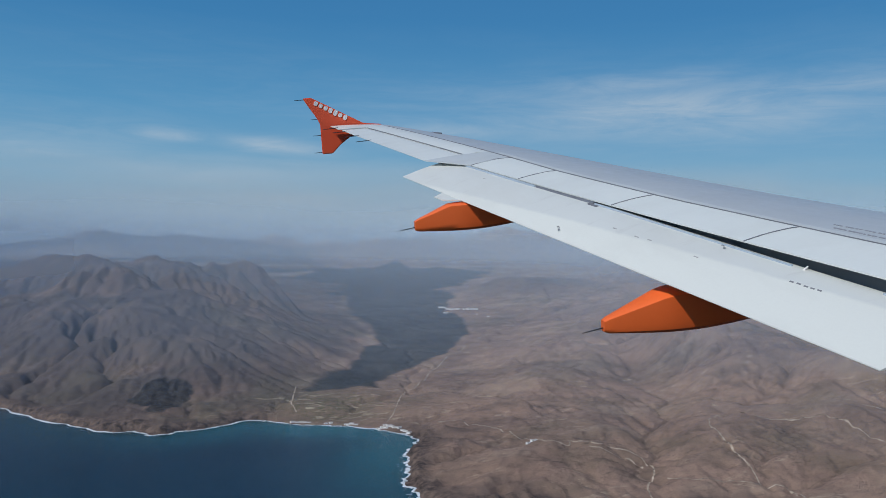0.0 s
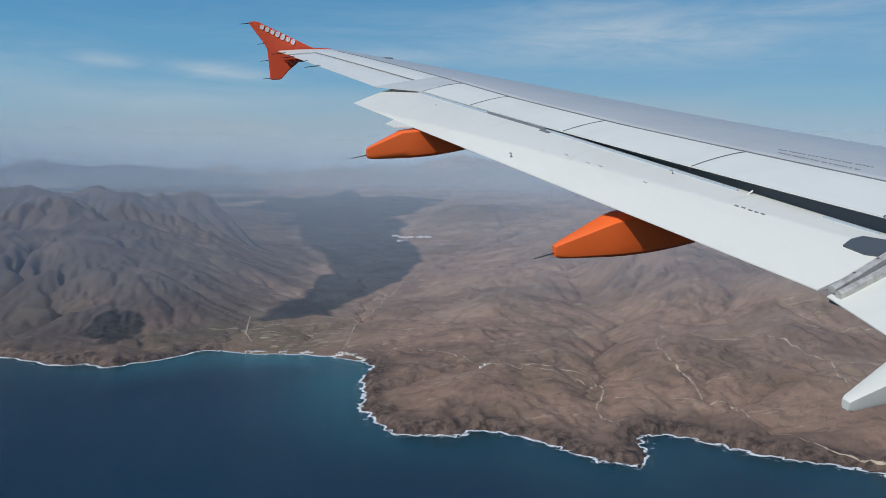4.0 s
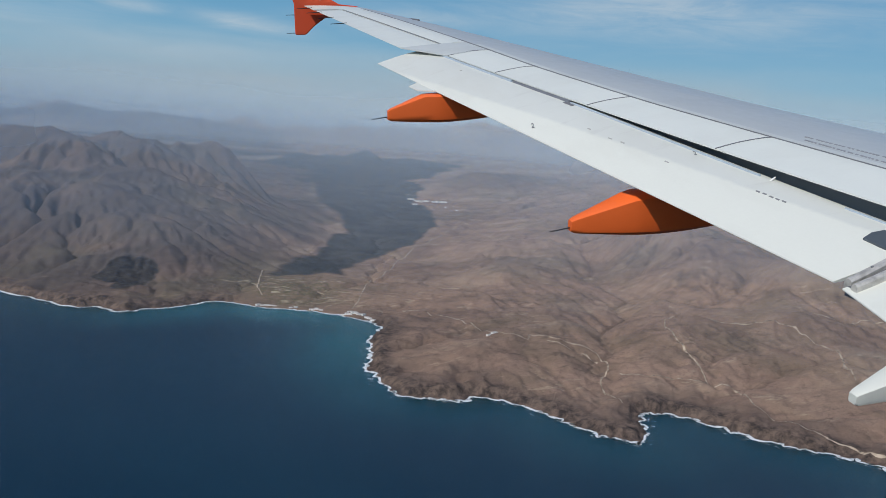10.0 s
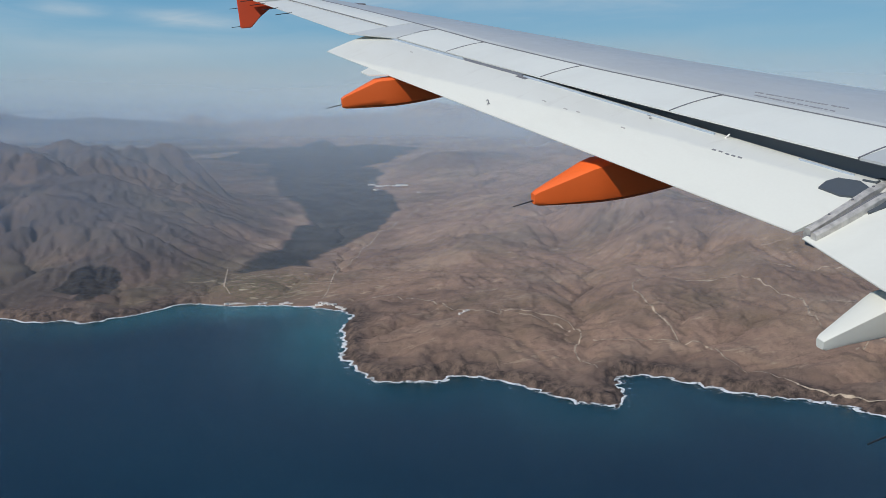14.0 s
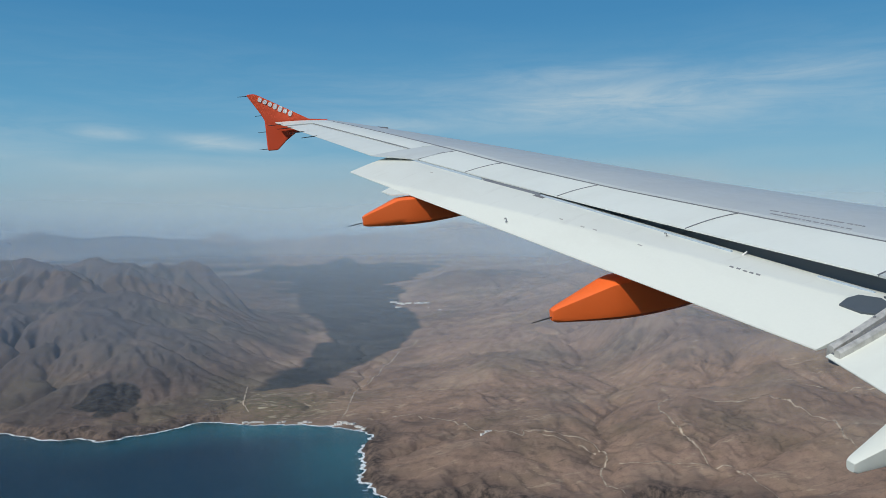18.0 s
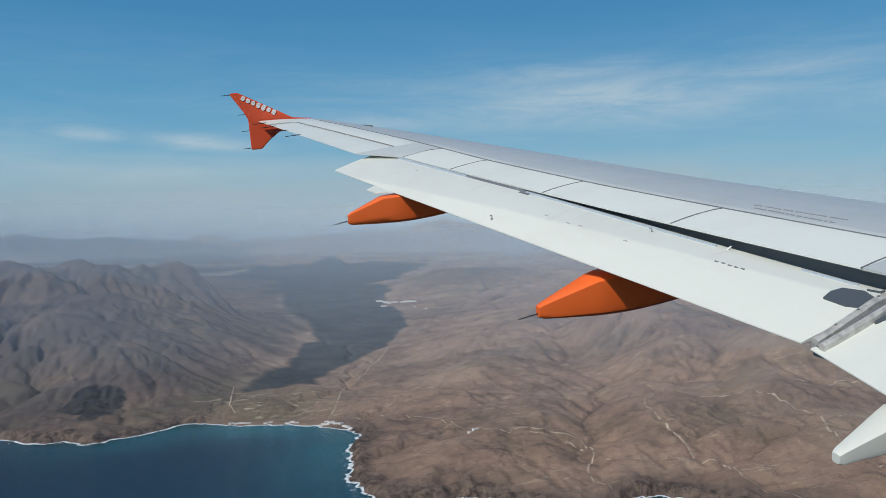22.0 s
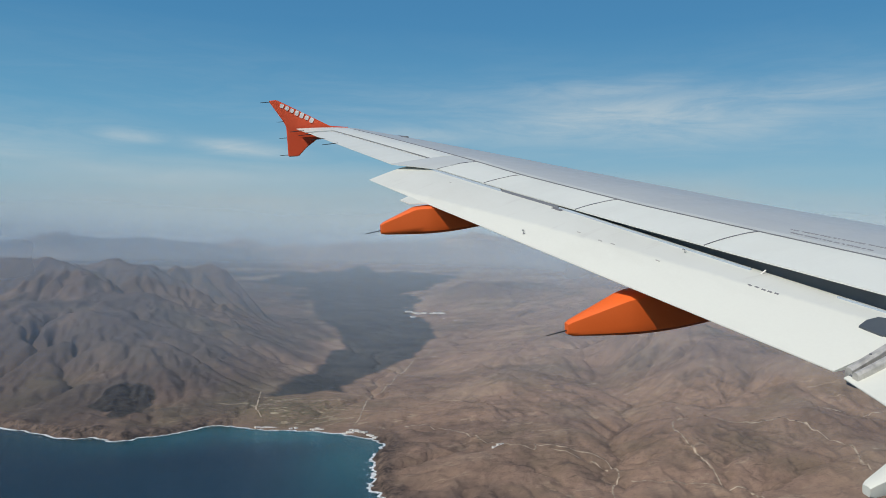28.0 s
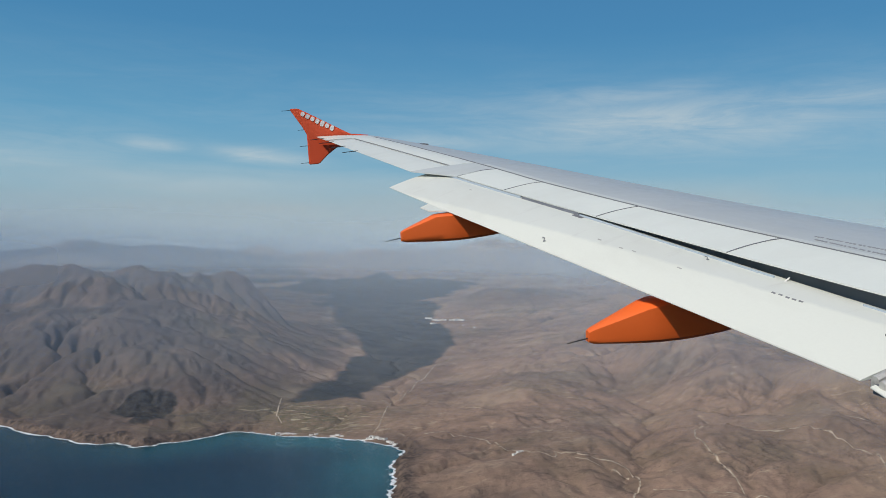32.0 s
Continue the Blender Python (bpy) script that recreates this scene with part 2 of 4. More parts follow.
c = k.mix(k.span(mid, 0.48, 0.36, 0, 0.42), c, (0.105, 0.080, 0.066))
c = k.mix(k.span(ledge, 0.56, 0.70, 0, 0.22), c, (0.105, 0.080, 0.070))
c = k.mix(k.span(fine, 0.53, 0.68, 0, 0.42), c, (0.105, 0.080, 0.068))
c = k.mix(k.span(fine, 0.45, 0.35, 0, 0.28), c, (0.36, 0.265, 0.195))
c = k.mix(k.span(k.noise(0.012, 6, 0.6, dist=0.4), 0.50, 0.64, 0, 0.45), c, (0.130, 0.108, 0.070))
scar = k.noise(0.16, 7, 0.70, (0.30, 1.0, 0.6), 1.1)
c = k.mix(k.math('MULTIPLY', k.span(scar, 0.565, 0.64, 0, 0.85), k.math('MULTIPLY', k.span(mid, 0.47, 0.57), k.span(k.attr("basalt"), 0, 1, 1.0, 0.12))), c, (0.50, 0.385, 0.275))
c = k.mix(k.math('MULTIPLY', k.span(scar, 0.42, 0.36, 0, 0.45), k.span(mid, 0.55, 0.47)), c, (0.070, 0.058, 0.054))
c = k.mix(k.span(grit, 0.50, 0.68, 0, 0.38), c, (0.13, 0.098, 0.082))
c = k.mix(k.math('MULTIPLY', k.attr("wash"), k.span(fine, 0.3, 0.5)), c, (0.42, 0.32, 0.235))
# shade in the cut gullies is mixed into the colour here
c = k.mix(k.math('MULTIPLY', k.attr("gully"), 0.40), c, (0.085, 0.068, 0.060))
c = k.mix(k.math('MULTIPLY', k.attr("green"), k.span(fine, 0.35, 0.6)), c, (0.12, 0.12, 0.065))
c = k.mix(k.math('MULTIPLY', k.attr("green"), k.span(scar, 0.57, 0.63, 0, 1.3)), c, (0.50, 0.42, 0.29))
# scarps turn darker down in their flutes
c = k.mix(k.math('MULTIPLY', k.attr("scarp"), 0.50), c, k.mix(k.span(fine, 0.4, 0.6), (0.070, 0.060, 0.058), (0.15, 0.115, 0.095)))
c = k.mix(k.math('MULTIPLY', k.attr("shore_rock"), k.span(mid, 0.3, 0.6, 0.8, 0.4)), c, k.mix(k.span(fine, 0.4, 0.62), (0.075, 0.060, 0.055), (0.17, 0.122, 0.10)))
c = k.mix(k.attr("cliff"), c, k.mix(k.span(fine, 0.38, 0.6), (0.050, 0.041, 0.039), (0.20, 0.145, 0.115)))
# a dark cliff face by the shore, its shadow painted into the colour
c = k.mix(k.attr("rock"), c, k.mix(k.span(fine, 0.4, 0.6), (0.030, 0.030, 0.032), (0.075, 0.066, 0.060)))
lav = k.mix(k.span(mid, 0.4, 0.62), (0.056, 0.058, 0.058), (0.100, 0.096, 0.088))
lav = k.mix(k.span(grit, 0.45, 0.7, 0, 0.5), lav, (0.038, 0.039, 0.040))
lav = k.mix(k.span(fine, 0.60, 0.70, 0, 0.4), lav, (0.17, 0.14, 0.11))
c = k.mix(k.attr("lava"), c, lav)
k.color(c).bump(k.math('ADD', fine, k.math('MULTIPLY', grit, 0.30)), 6.0, 0.85)
M_LAND = k.m

k = Mat("sea_water", (0.006, 0.035, 0.065), 0.22, 0.0, 0.25)
k.place = True
deep = k.mix(k.span(k.noise(0.006, 4), 0.35, 0.65), (0.0020, 0.017, 0.033), (0.0032, 0.024, 0.041))
k.color(k.mix(k.attr("shallow"), deep, (0.012, 0.110, 0.125)))
k.bump(k.math('ADD', k.noise(0.35, 5, 0.6, (1, 2.2, 1)), k.noise(1.6, 3, 0.6, (1, 2.0, 1))), 0.8, 0.35)
M_SEA = k.m

k = Mat("surf_foam", (0.8, 0.83, 0.84), 0.9)
fo = k.span(k.noise(0.105, 8, 0.72), 0.36, 0.46)
k.color(k.mix(k.span(k.noise(3, 3), 0.4, 0.6), (0.72, 0.76, 0.77), (0.86, 0.88, 0.88)))
k.l.new(fo, k.b.inputs["Alpha"])
M_FOAM = k.m
k = Mat("loose_foam", (0.75, 0.80, 0.82), 0.9)
k.l.new(k.span(k.noise(0.084, 8, 0.75), 0.54, 0.66, 0.0, 0.55), k.b.inputs["Alpha"])
M_FOAM_2 = k.m
k = Mat("dirt_track", (0.40, 0.30, 0.21), 0.95, 0, 0.1)
k.color(k.mix(k.span(k.noise(0.15, 5, 0.7), 0.4, 0.65), (0.62, 0.51, 0.39), (0.48, 0.385, 0.29)))
k.l.new(k.span(k.noise(0.075, 6, 0.7), 0.36, 0.58, 0.30, 0.95), k.b.inputs["Alpha"])
M_TRACK = k.m
M_LIME = Mat("white_lime_wall", (0.78, 0.76, 0.72), 0.85).m
M_ROOF = Mat("pale_roof", (0.55, 0.50, 0.45), 0.9).m
M_GLASS = Mat("dark_opening", (0.05, 0.05, 0.06), 0.3).m


# ---- building helpers ----
def mesh_from(name, verts, faces, mat, smooth=False):
    me = bpy.data.meshes.new(name)
    me.from_pydata([tuple(v) for v in verts], [], [tuple(f) for f in faces])
    me.materials.append(mat)
    if smooth:
        me.polygons.foreach_set("use_smooth", [True] * len(me.polygons))
    me.update()
    return me


def part(name, bm, mat, parent, label="", smooth=False):
    bmesh.ops.recalc_face_normals(bm, faces=bm.faces)
    me = bpy.data.meshes.new(name)
    bm.to_mesh(me)
    bm.free()
    me.materials.append(mat)
    if smooth:
        me.polygons.foreach_set("use_smooth", [True] * len(me.polygons))
        me.set_sharp_from_angle(angle=radians(35))
    ob = new(name, me)
    ob.parent = parent
    return tagged(ob, label)


def loft(rings, caps=True, closed=True):
    """A skin over rings of points that all have the same count."""
    bm = bmesh.new()
    vs = [[bm.verts.new(p) for p in r] for r in rings]
    n = len(rings[0])
    for a, b in zip(vs, vs[1:]):
        for i in range(n if closed else n - 1):
            j = (i + 1) % n
            bm.faces.new((a[i], a[j], b[j], b[i]))
    if caps:
        bm.faces.new(vs[0])
        bm.faces.new(vs[-1][::-1])
    return bm


def box(cx, cy, cz, sx, sy, sz, bevel=0.0):
    bm = bmesh.new()
    bmesh.ops.create_cube(bm, size=1, matrix=Matrix.Translation((cx, cy, cz)) @ Matrix.Diagonal((sx, sy, sz, 1)))
    if bevel:
        bmesh.ops.bevel(bm, geom=bm.edges[:], offset=bevel, segments=2, affect='EDGES', profile=0.6)
    return bm


def rod(a, b, r0, r1, n=8):
    a, b = Vector(a), Vector(b)
    q = (b - a).to_track_quat('Z', 'Y')
    rings = []
    for p, r in ((a, r0), (b, r1)):
        rings.append([p + q @ Vector((r * math.cos(i * math.tau / n), r * math.sin(i * math.tau / n), 0)) for i in range(n)])
    return loft(rings)


# ---- the wing, in the aircraft's own axes: x forward, y outboard, z up ----
C0 = Vector((-10.417, 1.800, 2.004))
AIRFRAME = pose(0, 0, 400) @ pose(0, 0, 0, 8.975, -6.431, -0.186) @ Matrix.Translation(-C0)
wing = tagged(new("airplane_wing"), "white and grey airliner wing with orange fairings and lowered flaps", "airplane wing")
wing.matrix_world = AIRFRAME
PROFILE_G = (0, .167, .3, .45, .6, .75, .88, .96, 1.0)
PROFILE_Z = (0, .024, .029, .023, .008, -.016, -.049, -.080, -.12)


def x_le(y):
    return -0.5206 * (y - 1.98)


def x_sp(y):
    """Rear edge of the spoilers."""
    u = y - 6.53
    if u < 0:
        return -5.70 + 0.384 * min(-u, 0.45) + 0.06 * max(0.0, -u - 0.45)
    return -5.70 - .37 * u + .005 * u * u


def z_sp(y):
    u = y - 6.53
    if u < 0:
        return .42 + .115 * u
    return .42 + .123 * u + .0008 * u * u - 0.0035 * max(0.0, y - 13.0) ** 2


def z_up(x, y):
    """Height of the upper skin."""
    c = x_le(y) - x_sp(y)
    g = (x - x_sp(y)) / c
    if g < 0:
        return z_sp(y) + 0.17 * (x - x_sp(y))
    flat = 1 - 0.6 * max(0.0, min(1.0, (y - 12.5) / 4.4))
    z = float(np.interp(g, PROFILE_G, PROFILE_Z))
    drop = 0.012 * max(0.0, min(1.0, (y - 7.0) / 3.0)) * max(0.0, min(1.0, (g - 0.4) / 0.35))
    return z_sp(y) + c * ((z * flat if z > 0 else z) - drop)


def x_hinge(y):
    """The line behind which spoilers and outer panels lie."""
    if y < 6.53:
        return -5.05 + 0.37 * (6.53 - y)
    if y < 11.4:
        return x_sp(y) + 0.5 + 0.05 * max(0.0, 9.53 - y)
    t = (y - 11.4) / (16.9 - 11.4)
    return (x_sp(11.4) + 0.5) * (1 - t) - 8.31 * t


def x_ail(y):
    return -7.62 - (y - 12.91) * 0.287


def x_te(y):
    return -8.25 - (y - 13.02) * 0.2526


def z_te(y):
    return 1.25 + (y - 13.02) * 0.1314


def lower(x, y):
    """Height of the lower skin."""
    c = x_le(y) - x_sp(y)
    g = max(0.0, min(1.0, (x - x_sp(y)) / c))
    return z_up(x, y) - c * 0.115 * (g ** 0.8) * (1 - g) ** 0.45 * 1.7 - 0.012


YS = [2.0 + 0.31 * i for i in range(48)] + [16.9]
G_SLAT = 0.87


def skin_ring(y, g0, g1, n, lift=0.0, floor=None):
    c = x_le(y) - x_sp(y)
    top = []
    for i in range(n + 1):
        g = g0 + (g1 - g0) * (i / n) ** (0.8 if g1 == 1.0 else 1)
        x = x_sp(y) + g * c
        top.append(Vector((x, y, z_up(x, y) + lift)))
    bot = []
    for i in range(n + 1):
        g = g1 + (g0 - g1) * i / n
        x = x_sp(y) + g * c
        bot.append(Vector((x, y, lower(x, y) - 0.002)))
    return top + bot


def g_of(x, y):
    return (x - x_sp(y)) / (x_le(y) - x_sp(y))


part("wing_box", loft([skin_ring(y, g_of(x_hinge(y), y), G_SLAT, 18) for y in YS]), M_SKIN, wing,
     "grey painted upper wing skin", True)
for a, b in ((2.6, 6.0), (6.04, 9.2), (9.24, 12.4), (12.44, 15.57)):
    ys = [a + (b - a) * i / 8 for i in range(9)]
    part("slat", loft([skin_ring(y, G_SLAT + 0.006, 1.0, 8, 0.004) for y in ys]), M_SLAT, wing, "lowered grey leading edge slat", True)
ys = [15.6 + 1.3 * i / 4 for i in range(5)]
part("leading_edge", loft([skin_ring(y, G_SLAT + 0.002, 1.0, 8) for y in ys]), M_SKIN, wing, "", True)


def panel(y0, y1, xa, xb, thick0, thick1, nx=6, ny=8, gap=0.001, za=None):
    """A thin closed panel on the upper skin between two spanwise lines xa (fore) and xb (aft)."""
    rings = []
    for j in range(ny + 1):
        y = y0 + gap + (y1 - y0 - 2 * gap) * j / ny
        a, b = xa(y) - 0.006, xb(y)
        top, bot = [], []
        for i in range(nx + 1):
            t = i / nx
            x = a + (b - a) * t
            z = z_up(x, y) if za is None else z_up(a, y) * (1 - t) + za(y) * t + 0.012 * math.sin(math.pi * t)
            top.append(Vector((x, y, z)))
            bot.append(Vector((x, y, z - thick0 * (1 - t) - thick1 * t)))
        rings.append(top + bot[::-1])
    return loft(rings)


for a, b in ((2.5, 6.08), (6.56, 8.2), (8.2, 9.81), (9.81, 11.41), (11.41, 12.45)):
    part("spoiler", panel(a, b, x_hinge, x_sp, 0.07, 0.012), M_WHITE, wing, "white spoiler panel, closed", True)
part("fixed_panel", panel(6.08, 6.56, x_hinge, lambda y: x_sp(y) + 0.01, 0.06, 0.02), M_SKIN, wing, "light grey fixed panel", True)
part("fixed_panel", panel(12.45, 13.03, x_hinge, lambda y: x_sp(12.45) + (x_te(13.03) - x_sp(12.45)) * (y - 12.45) / 0.58, 0.06, 0.012, za=lambda y: z_sp(12.45) + (z_te(13.03) - z_sp(12.45)) * (y - 12.45) / 0.58), M_PANEL, wing, "light grey fixed panel", True)
part("shroud_panel", panel(13.03, 16.42, x_hinge, lambda y: x_ail(y) + 0.012, 0.07, 0.05, za=lambda y: z_up(x_hinge(y), y) * .42 + z_te(y) * .58 + .012), M_WHITE, wing, "white panel ahead of the aileron", True)
AIL_Z = lambda y: z_up(x_hinge(y), y) * .42 + z_te(y) * .58 + .012


def aileron_bm(y0, y1):
    rings = []
    for j in range(9):
        y = y0 + (y1 - y0) * j / 8
        a, b = x_ail(y), x_te(y)
        top, bot = [], []
        for i in range(7):
            t = i / 6
            x, z = a + (b - a) * t, AIL_Z(y) * (1 - t) + z_te(y) * t
            top.append(Vector((x, y, z - (0.012 if i == 0 else 0))))
            bot.append(Vector((x, y, z - 0.085 * (1 - t) - 0.008)))
        rings.append(top + bot[::-1])
    return loft(rings)


part("aileron", aileron_bm(13.04, 16.30), M_WHITE, wing, "white aileron, level", True)
part("tip_panel", panel(16.43, 16.9, x_hinge, x_te, 0.08, 0.012, za=z_te), M_WHITE, wing, "", True)
# slot wall under the spoilers; the cove's shade is put into its dark grey
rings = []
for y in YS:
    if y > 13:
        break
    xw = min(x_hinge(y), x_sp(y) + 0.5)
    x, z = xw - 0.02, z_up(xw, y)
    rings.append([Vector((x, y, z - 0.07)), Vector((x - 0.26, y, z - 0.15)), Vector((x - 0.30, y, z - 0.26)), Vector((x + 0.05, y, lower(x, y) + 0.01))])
part("slot_wall", loft(rings), M_SLOT_SHADE, wing, "recessed wall of the flap slot, its shade in the dark grey")


# flaps
def x_fte(y):
    return -6.53 - (y - 6.24) * 0.3033


def z_fte(y):
    return 0.06 + (y - 6.24) * 0.1465


def z_nose(y):
    """The outboard flap's nose: close under the spoilers outboard, lower inboard."""
    return z_sp(y) - 0.10 - 0.11 * max(0.0, min(1.0, (9.8 - y) / 3.3))


def flap_bm(y0, y1, xn, zn, xt, zt, ny=16, crown=0.045):
    """A flap: round nose at (xn, zn), thin rear edge at (xt, zt), crowned top."""
    rings = []
    for j in range(ny + 1):
        y = y0 + (y1 - y0) * j / ny
        a, b, za, zb = xn(y), xt(y), zn(y), zt(y)
        top, bot = [], []
        for i in range(15):
            t = (i / 14) ** 1.5
            x = a + (b - a) * t
            z = za + (zb - za) * t
            up = crown * math.sqrt(t) * (1 - t) * 2.6 + 0.055 * math.sqrt(min(1, t / 0.07)) * (1 - t)
            dn = 0.075 * math.sqrt(min(1, t / 0.1)) * (1 - t) + 0.008 * t
            top.append(Vector((x, y, z + up)))
            bot.append(Vector((x, y, z - dn)))
        rings.append(top + bot[::-1][:-1])
    return loft(rings)


flap_out = part("flap", flap_bm(6.25, 13.0, lambda y: x_sp(y) + 0.10, z_nose, x_fte, z_fte), M_FLAP_2, wing,
                "white outboard flap, lowered", True)
flap_in = part("flap", flap_bm(2.1, 6.14, lambda y: x_sp(y) + 0.12, lambda y: z_sp(y) - 0.17,
                               lambda y: -6.55 - (6.14 - y) * 0.085, lambda y: 0.05 - (6.14 - y) * 0.112, 12, 0.05), M_FLAP, wing,
               "white inboard flap, lowered", True)


# flap track fairings
def fairing(y, w, tip, rise, low, mat, label, wick, length=2.4):
    """A canoe under the flap, with a flat sloping top, a crease along it and flat sides.
    tip: x, top z, bottom z of the blunt end; rise: x, z where the top meets the flap; low: x, z of the lowest point."""
    rings, n = [], 22
    for i in range(n + 1):
        t = (i / n) ** 1.3
        x = tip[0] + t * length
        zt = tip[1] + (rise[1] - tip[1]) * (x - tip[0]) / (rise[0] - tip[0])
        if x > rise[0]:
            zt = rise[1] + 0.03 * (x - rise[0])
        u = (x - tip[0]) / (low[0] - tip[0])
        zb = tip[2] + (low[1] - tip[2]) * math.sin(u * math.pi / 2) if u < 1 else low[1] + 0.10 * (x - low[0]) ** 1.6
        zb = min(zb, zt - 0.04)
        ww = w * (0.26 + 0.74 * min(1.0, (x - tip[0]) / 0.62))
        if i == 0:
            ww, zt, zb, x = ww * 0.86, zt - 0.008, zb + 0.014, x + 0.0
        hgt = zt - zb
        tilt = min(0.14 * ww, hgt * 0.2)
        ring_ = [(-0.70, zt), (0.70, zt), (1.0, zt - tilt), (1.0, zb + hgt * 0.30), (0.90, zb + hgt * 0.10), (0.62, zb),
                 (-0.62, zb), (-0.90, zb + hgt * 0.10), (-1.0, zb + hgt * 0.30), (-1.0, zt - tilt)]
        rings.append([Vector((x, y + ky * ww, z)) for ky, z in ring_])
    ob = part("flap_track_fairing", loft(rings), mat, wing, label, True)
    if wick:
        zc_ = tip[2] * 0.6 + tip[1] * 0.4
        part("static_wick", rod((tip[0] + 0.03, y, zc_), (tip[0] - 0.20, y, zc_ - 0.03), 0.007, 0.004), M_WICK, ob, "thin black static discharge wick")
    return ob


fairing(8.33, 0.18, (-7.63, 0.020, -0.10), (-7.03, 0.235), (-6.75, -0.145), M_ORANGE, "orange flap track fairing", True)
fairing(11.52, 0.15, (-8.72, 0.615, 0.485), (-8.27, 0.79), (-8.0, 0.455), M_ORANGE, "orange flap track fairing", True)
fairing(5.40, 0.14, (-7.02, -0.30, -0.38), (-6.56, -0.115), (-6.70, -0.36), M_FLAP, "white flap track fairing", False, 1.5)
fairing(4.46, 0.175, (-7.37, -0.235, -0.365), (-6.76, -0.085), (-6.70, -0.40), M_ORANGE, "orange flap track fairing", True, 1.7)

# wingtip fence
FENCE = ((-9.69, 2.29), (-9.54, 2.295), (-9.30, 2.165), (-8.60, 1.775), (-8.25, 1.735), (-8.25, 1.66), (-8.86, 1.54),
         (-9.05, 1.41), (-9.22, 1.25), (-9.41, 1.25), (-9.405, 1.80), (-9.46, 1.92))
bm = bmesh.new()
fv = [bm.verts.new((x, 16.965, z)) for x, z in FENCE]
ff = bm.faces.new(fv)
ex = bmesh.ops.extrude_face_region(bm, geom=[ff])
bmesh.ops.translate(bm, verts=[v for v in ex["geom"] if isinstance(v, bmesh.types.BMVert)], vec=(0, 0.055, 0))
bmesh.ops.bevel(bm, geom=bm.edges[:], offset=0.014, segments=2, affect='EDGES')
bmesh.ops.triangulate(bm, faces=[f for f in bm.faces if len(f.verts) > 4])
fence = part("wingtip_fence", bm, M_FENCE, wing, "orange-red wingtip fence above and below the wing")
# white marking on the fence: plain rounded bars
for i in range(7):
    t = i / 6
    x, z = -9.455 + 0.52 * t, 2.185 - 0.285 * t
    tall = (0.082, 0.080, 0.080, 0.098, 0.112, 0.082, 0.100)[i]
    rim_a = [Vector((0.036 * math.copysign(abs(math.cos(a_)) ** 0.7, math.cos(a_)), 0, tall * 0.5 * math.copysign(abs(math.sin(a_)) ** 0.7, math.sin(a_)))) for a_ in (q * math.tau / 16 for q in range(16))]
    bm = loft([rim_a, [v + Vector((0, 0.008, 0)) for v in rim_a]])
    bmesh.ops.transform(bm, matrix=Matrix.Translation((x, 16.957, z)) @ Matrix.Rotation(radians(27), 4, 'Y'), verts=bm.verts)
    part("marking_bar", bm, M_LOGO, fence, "white marking on the fence")
for x, z in ((-9.69, 2.265), (-9.42, 1.90), (-9.405, 1.60), (-9.41, 1.285)):
    part("static_wick", rod((x + 0.02, 16.99, z), (x - 0.15, 16.99, z - 0.004), 0.007, 0.004), M_WICK, fence, "thin black static discharge wick")
for y in (16.62, 16.15, 15.6, 15.05):
    part("static_wick", rod((x_te(y) + 0.04, y, z_te(y)), (x_te(y) - 0.22, y, z_te(y) - 0.012), 0.008, 0.005), M_WICK, wing, "thin black static discharge wick")

# joints, seals and marks on the upper side
def ribbon(pts, w, mat, name, label="", lift=0.004, parent=None):
    """A thin strip through points (x, y) on the upper skin; its width lies along x."""
    bm = bmesh.new()
    rows = []
    for x, y in pts:
        rows.append([bm.verts.new((x + s * w / 2, y, z_up(x + s * w / 2, y) + lift)) for s in (-1, 1)])
    for a, b in zip(rows, rows[1:]):
        bm.faces.new((a[0], a[1], b[1], b[0]))
    ex = bmesh.ops.extrude_face_region(bm, geom=bm.faces[:])
    bmesh.ops.translate(bm, verts=[v for v in ex["geom"] if isinstance(v, bmesh.types.BMVert)], vec=(0, 0, -0.012))
    return part(name, bm, mat, parent or wing, label)


ribbon([(x_hinge(y) + 0.012, y) for y in YS[:-1]], 0.016, M_SEAL, "hinge_seal", "dark grey rubber seal along the spoilers")
ribbon([(x_hinge(y) + 0.075, y) for y in YS[:36]], 0.06, M_PANEL, "cover_strip", "light grey cover strip", 0.003)


def z_flap(x, y):
    """Height of the outboard flap's top."""
    a, b = x_sp(y) + 0.10, x_fte(y)
    za, zb = z_nose(y), z_fte(y)
    t = max(0.0, min(1.0, (x - a) / (b - a)))
    return za + (zb - za) * t + 0.045 * math.sqrt(t) * (1 - t) * 2.6 + 0.055 * math.sqrt(min(1, t / 0.07)) * (1 - t)


def patch(name, pts, zf, mat, parent, label="", lift=0.004, thick=0.010):
    """A thin plate with corners (x, y) that lies on a surface."""
    bm = bmesh.new()
    f_ = bm.faces.new([bm.verts.new((x, y, zf(x, y) + lift)) for x, y in pts])
    ex_ = bmesh.ops.extrude_face_region(bm, geom=[f_])
    bmesh.ops.translate(bm, verts=[v for v in ex_["geom"] if isinstance(v, bmesh.types.BMVert)], vec=(0, 0, -thick))
    return part(name, bm, mat, parent, label)


def bar(name, x, y, lx, ly, zf, mat, parent, turn=0.0, label=""):
    c_, s_ = math.cos(turn), math.sin(turn)
    pts = [(x + c_ * u * lx / 2 - s_ * v * ly / 2, y + s_ * u * lx / 2 + c_ * v * ly / 2) for u, v in ((-1, -1), (1, -1), (1, 1), (-1, 1))]
    return patch(name, pts, zf, mat, parent, label, 0.0035, 0.004)


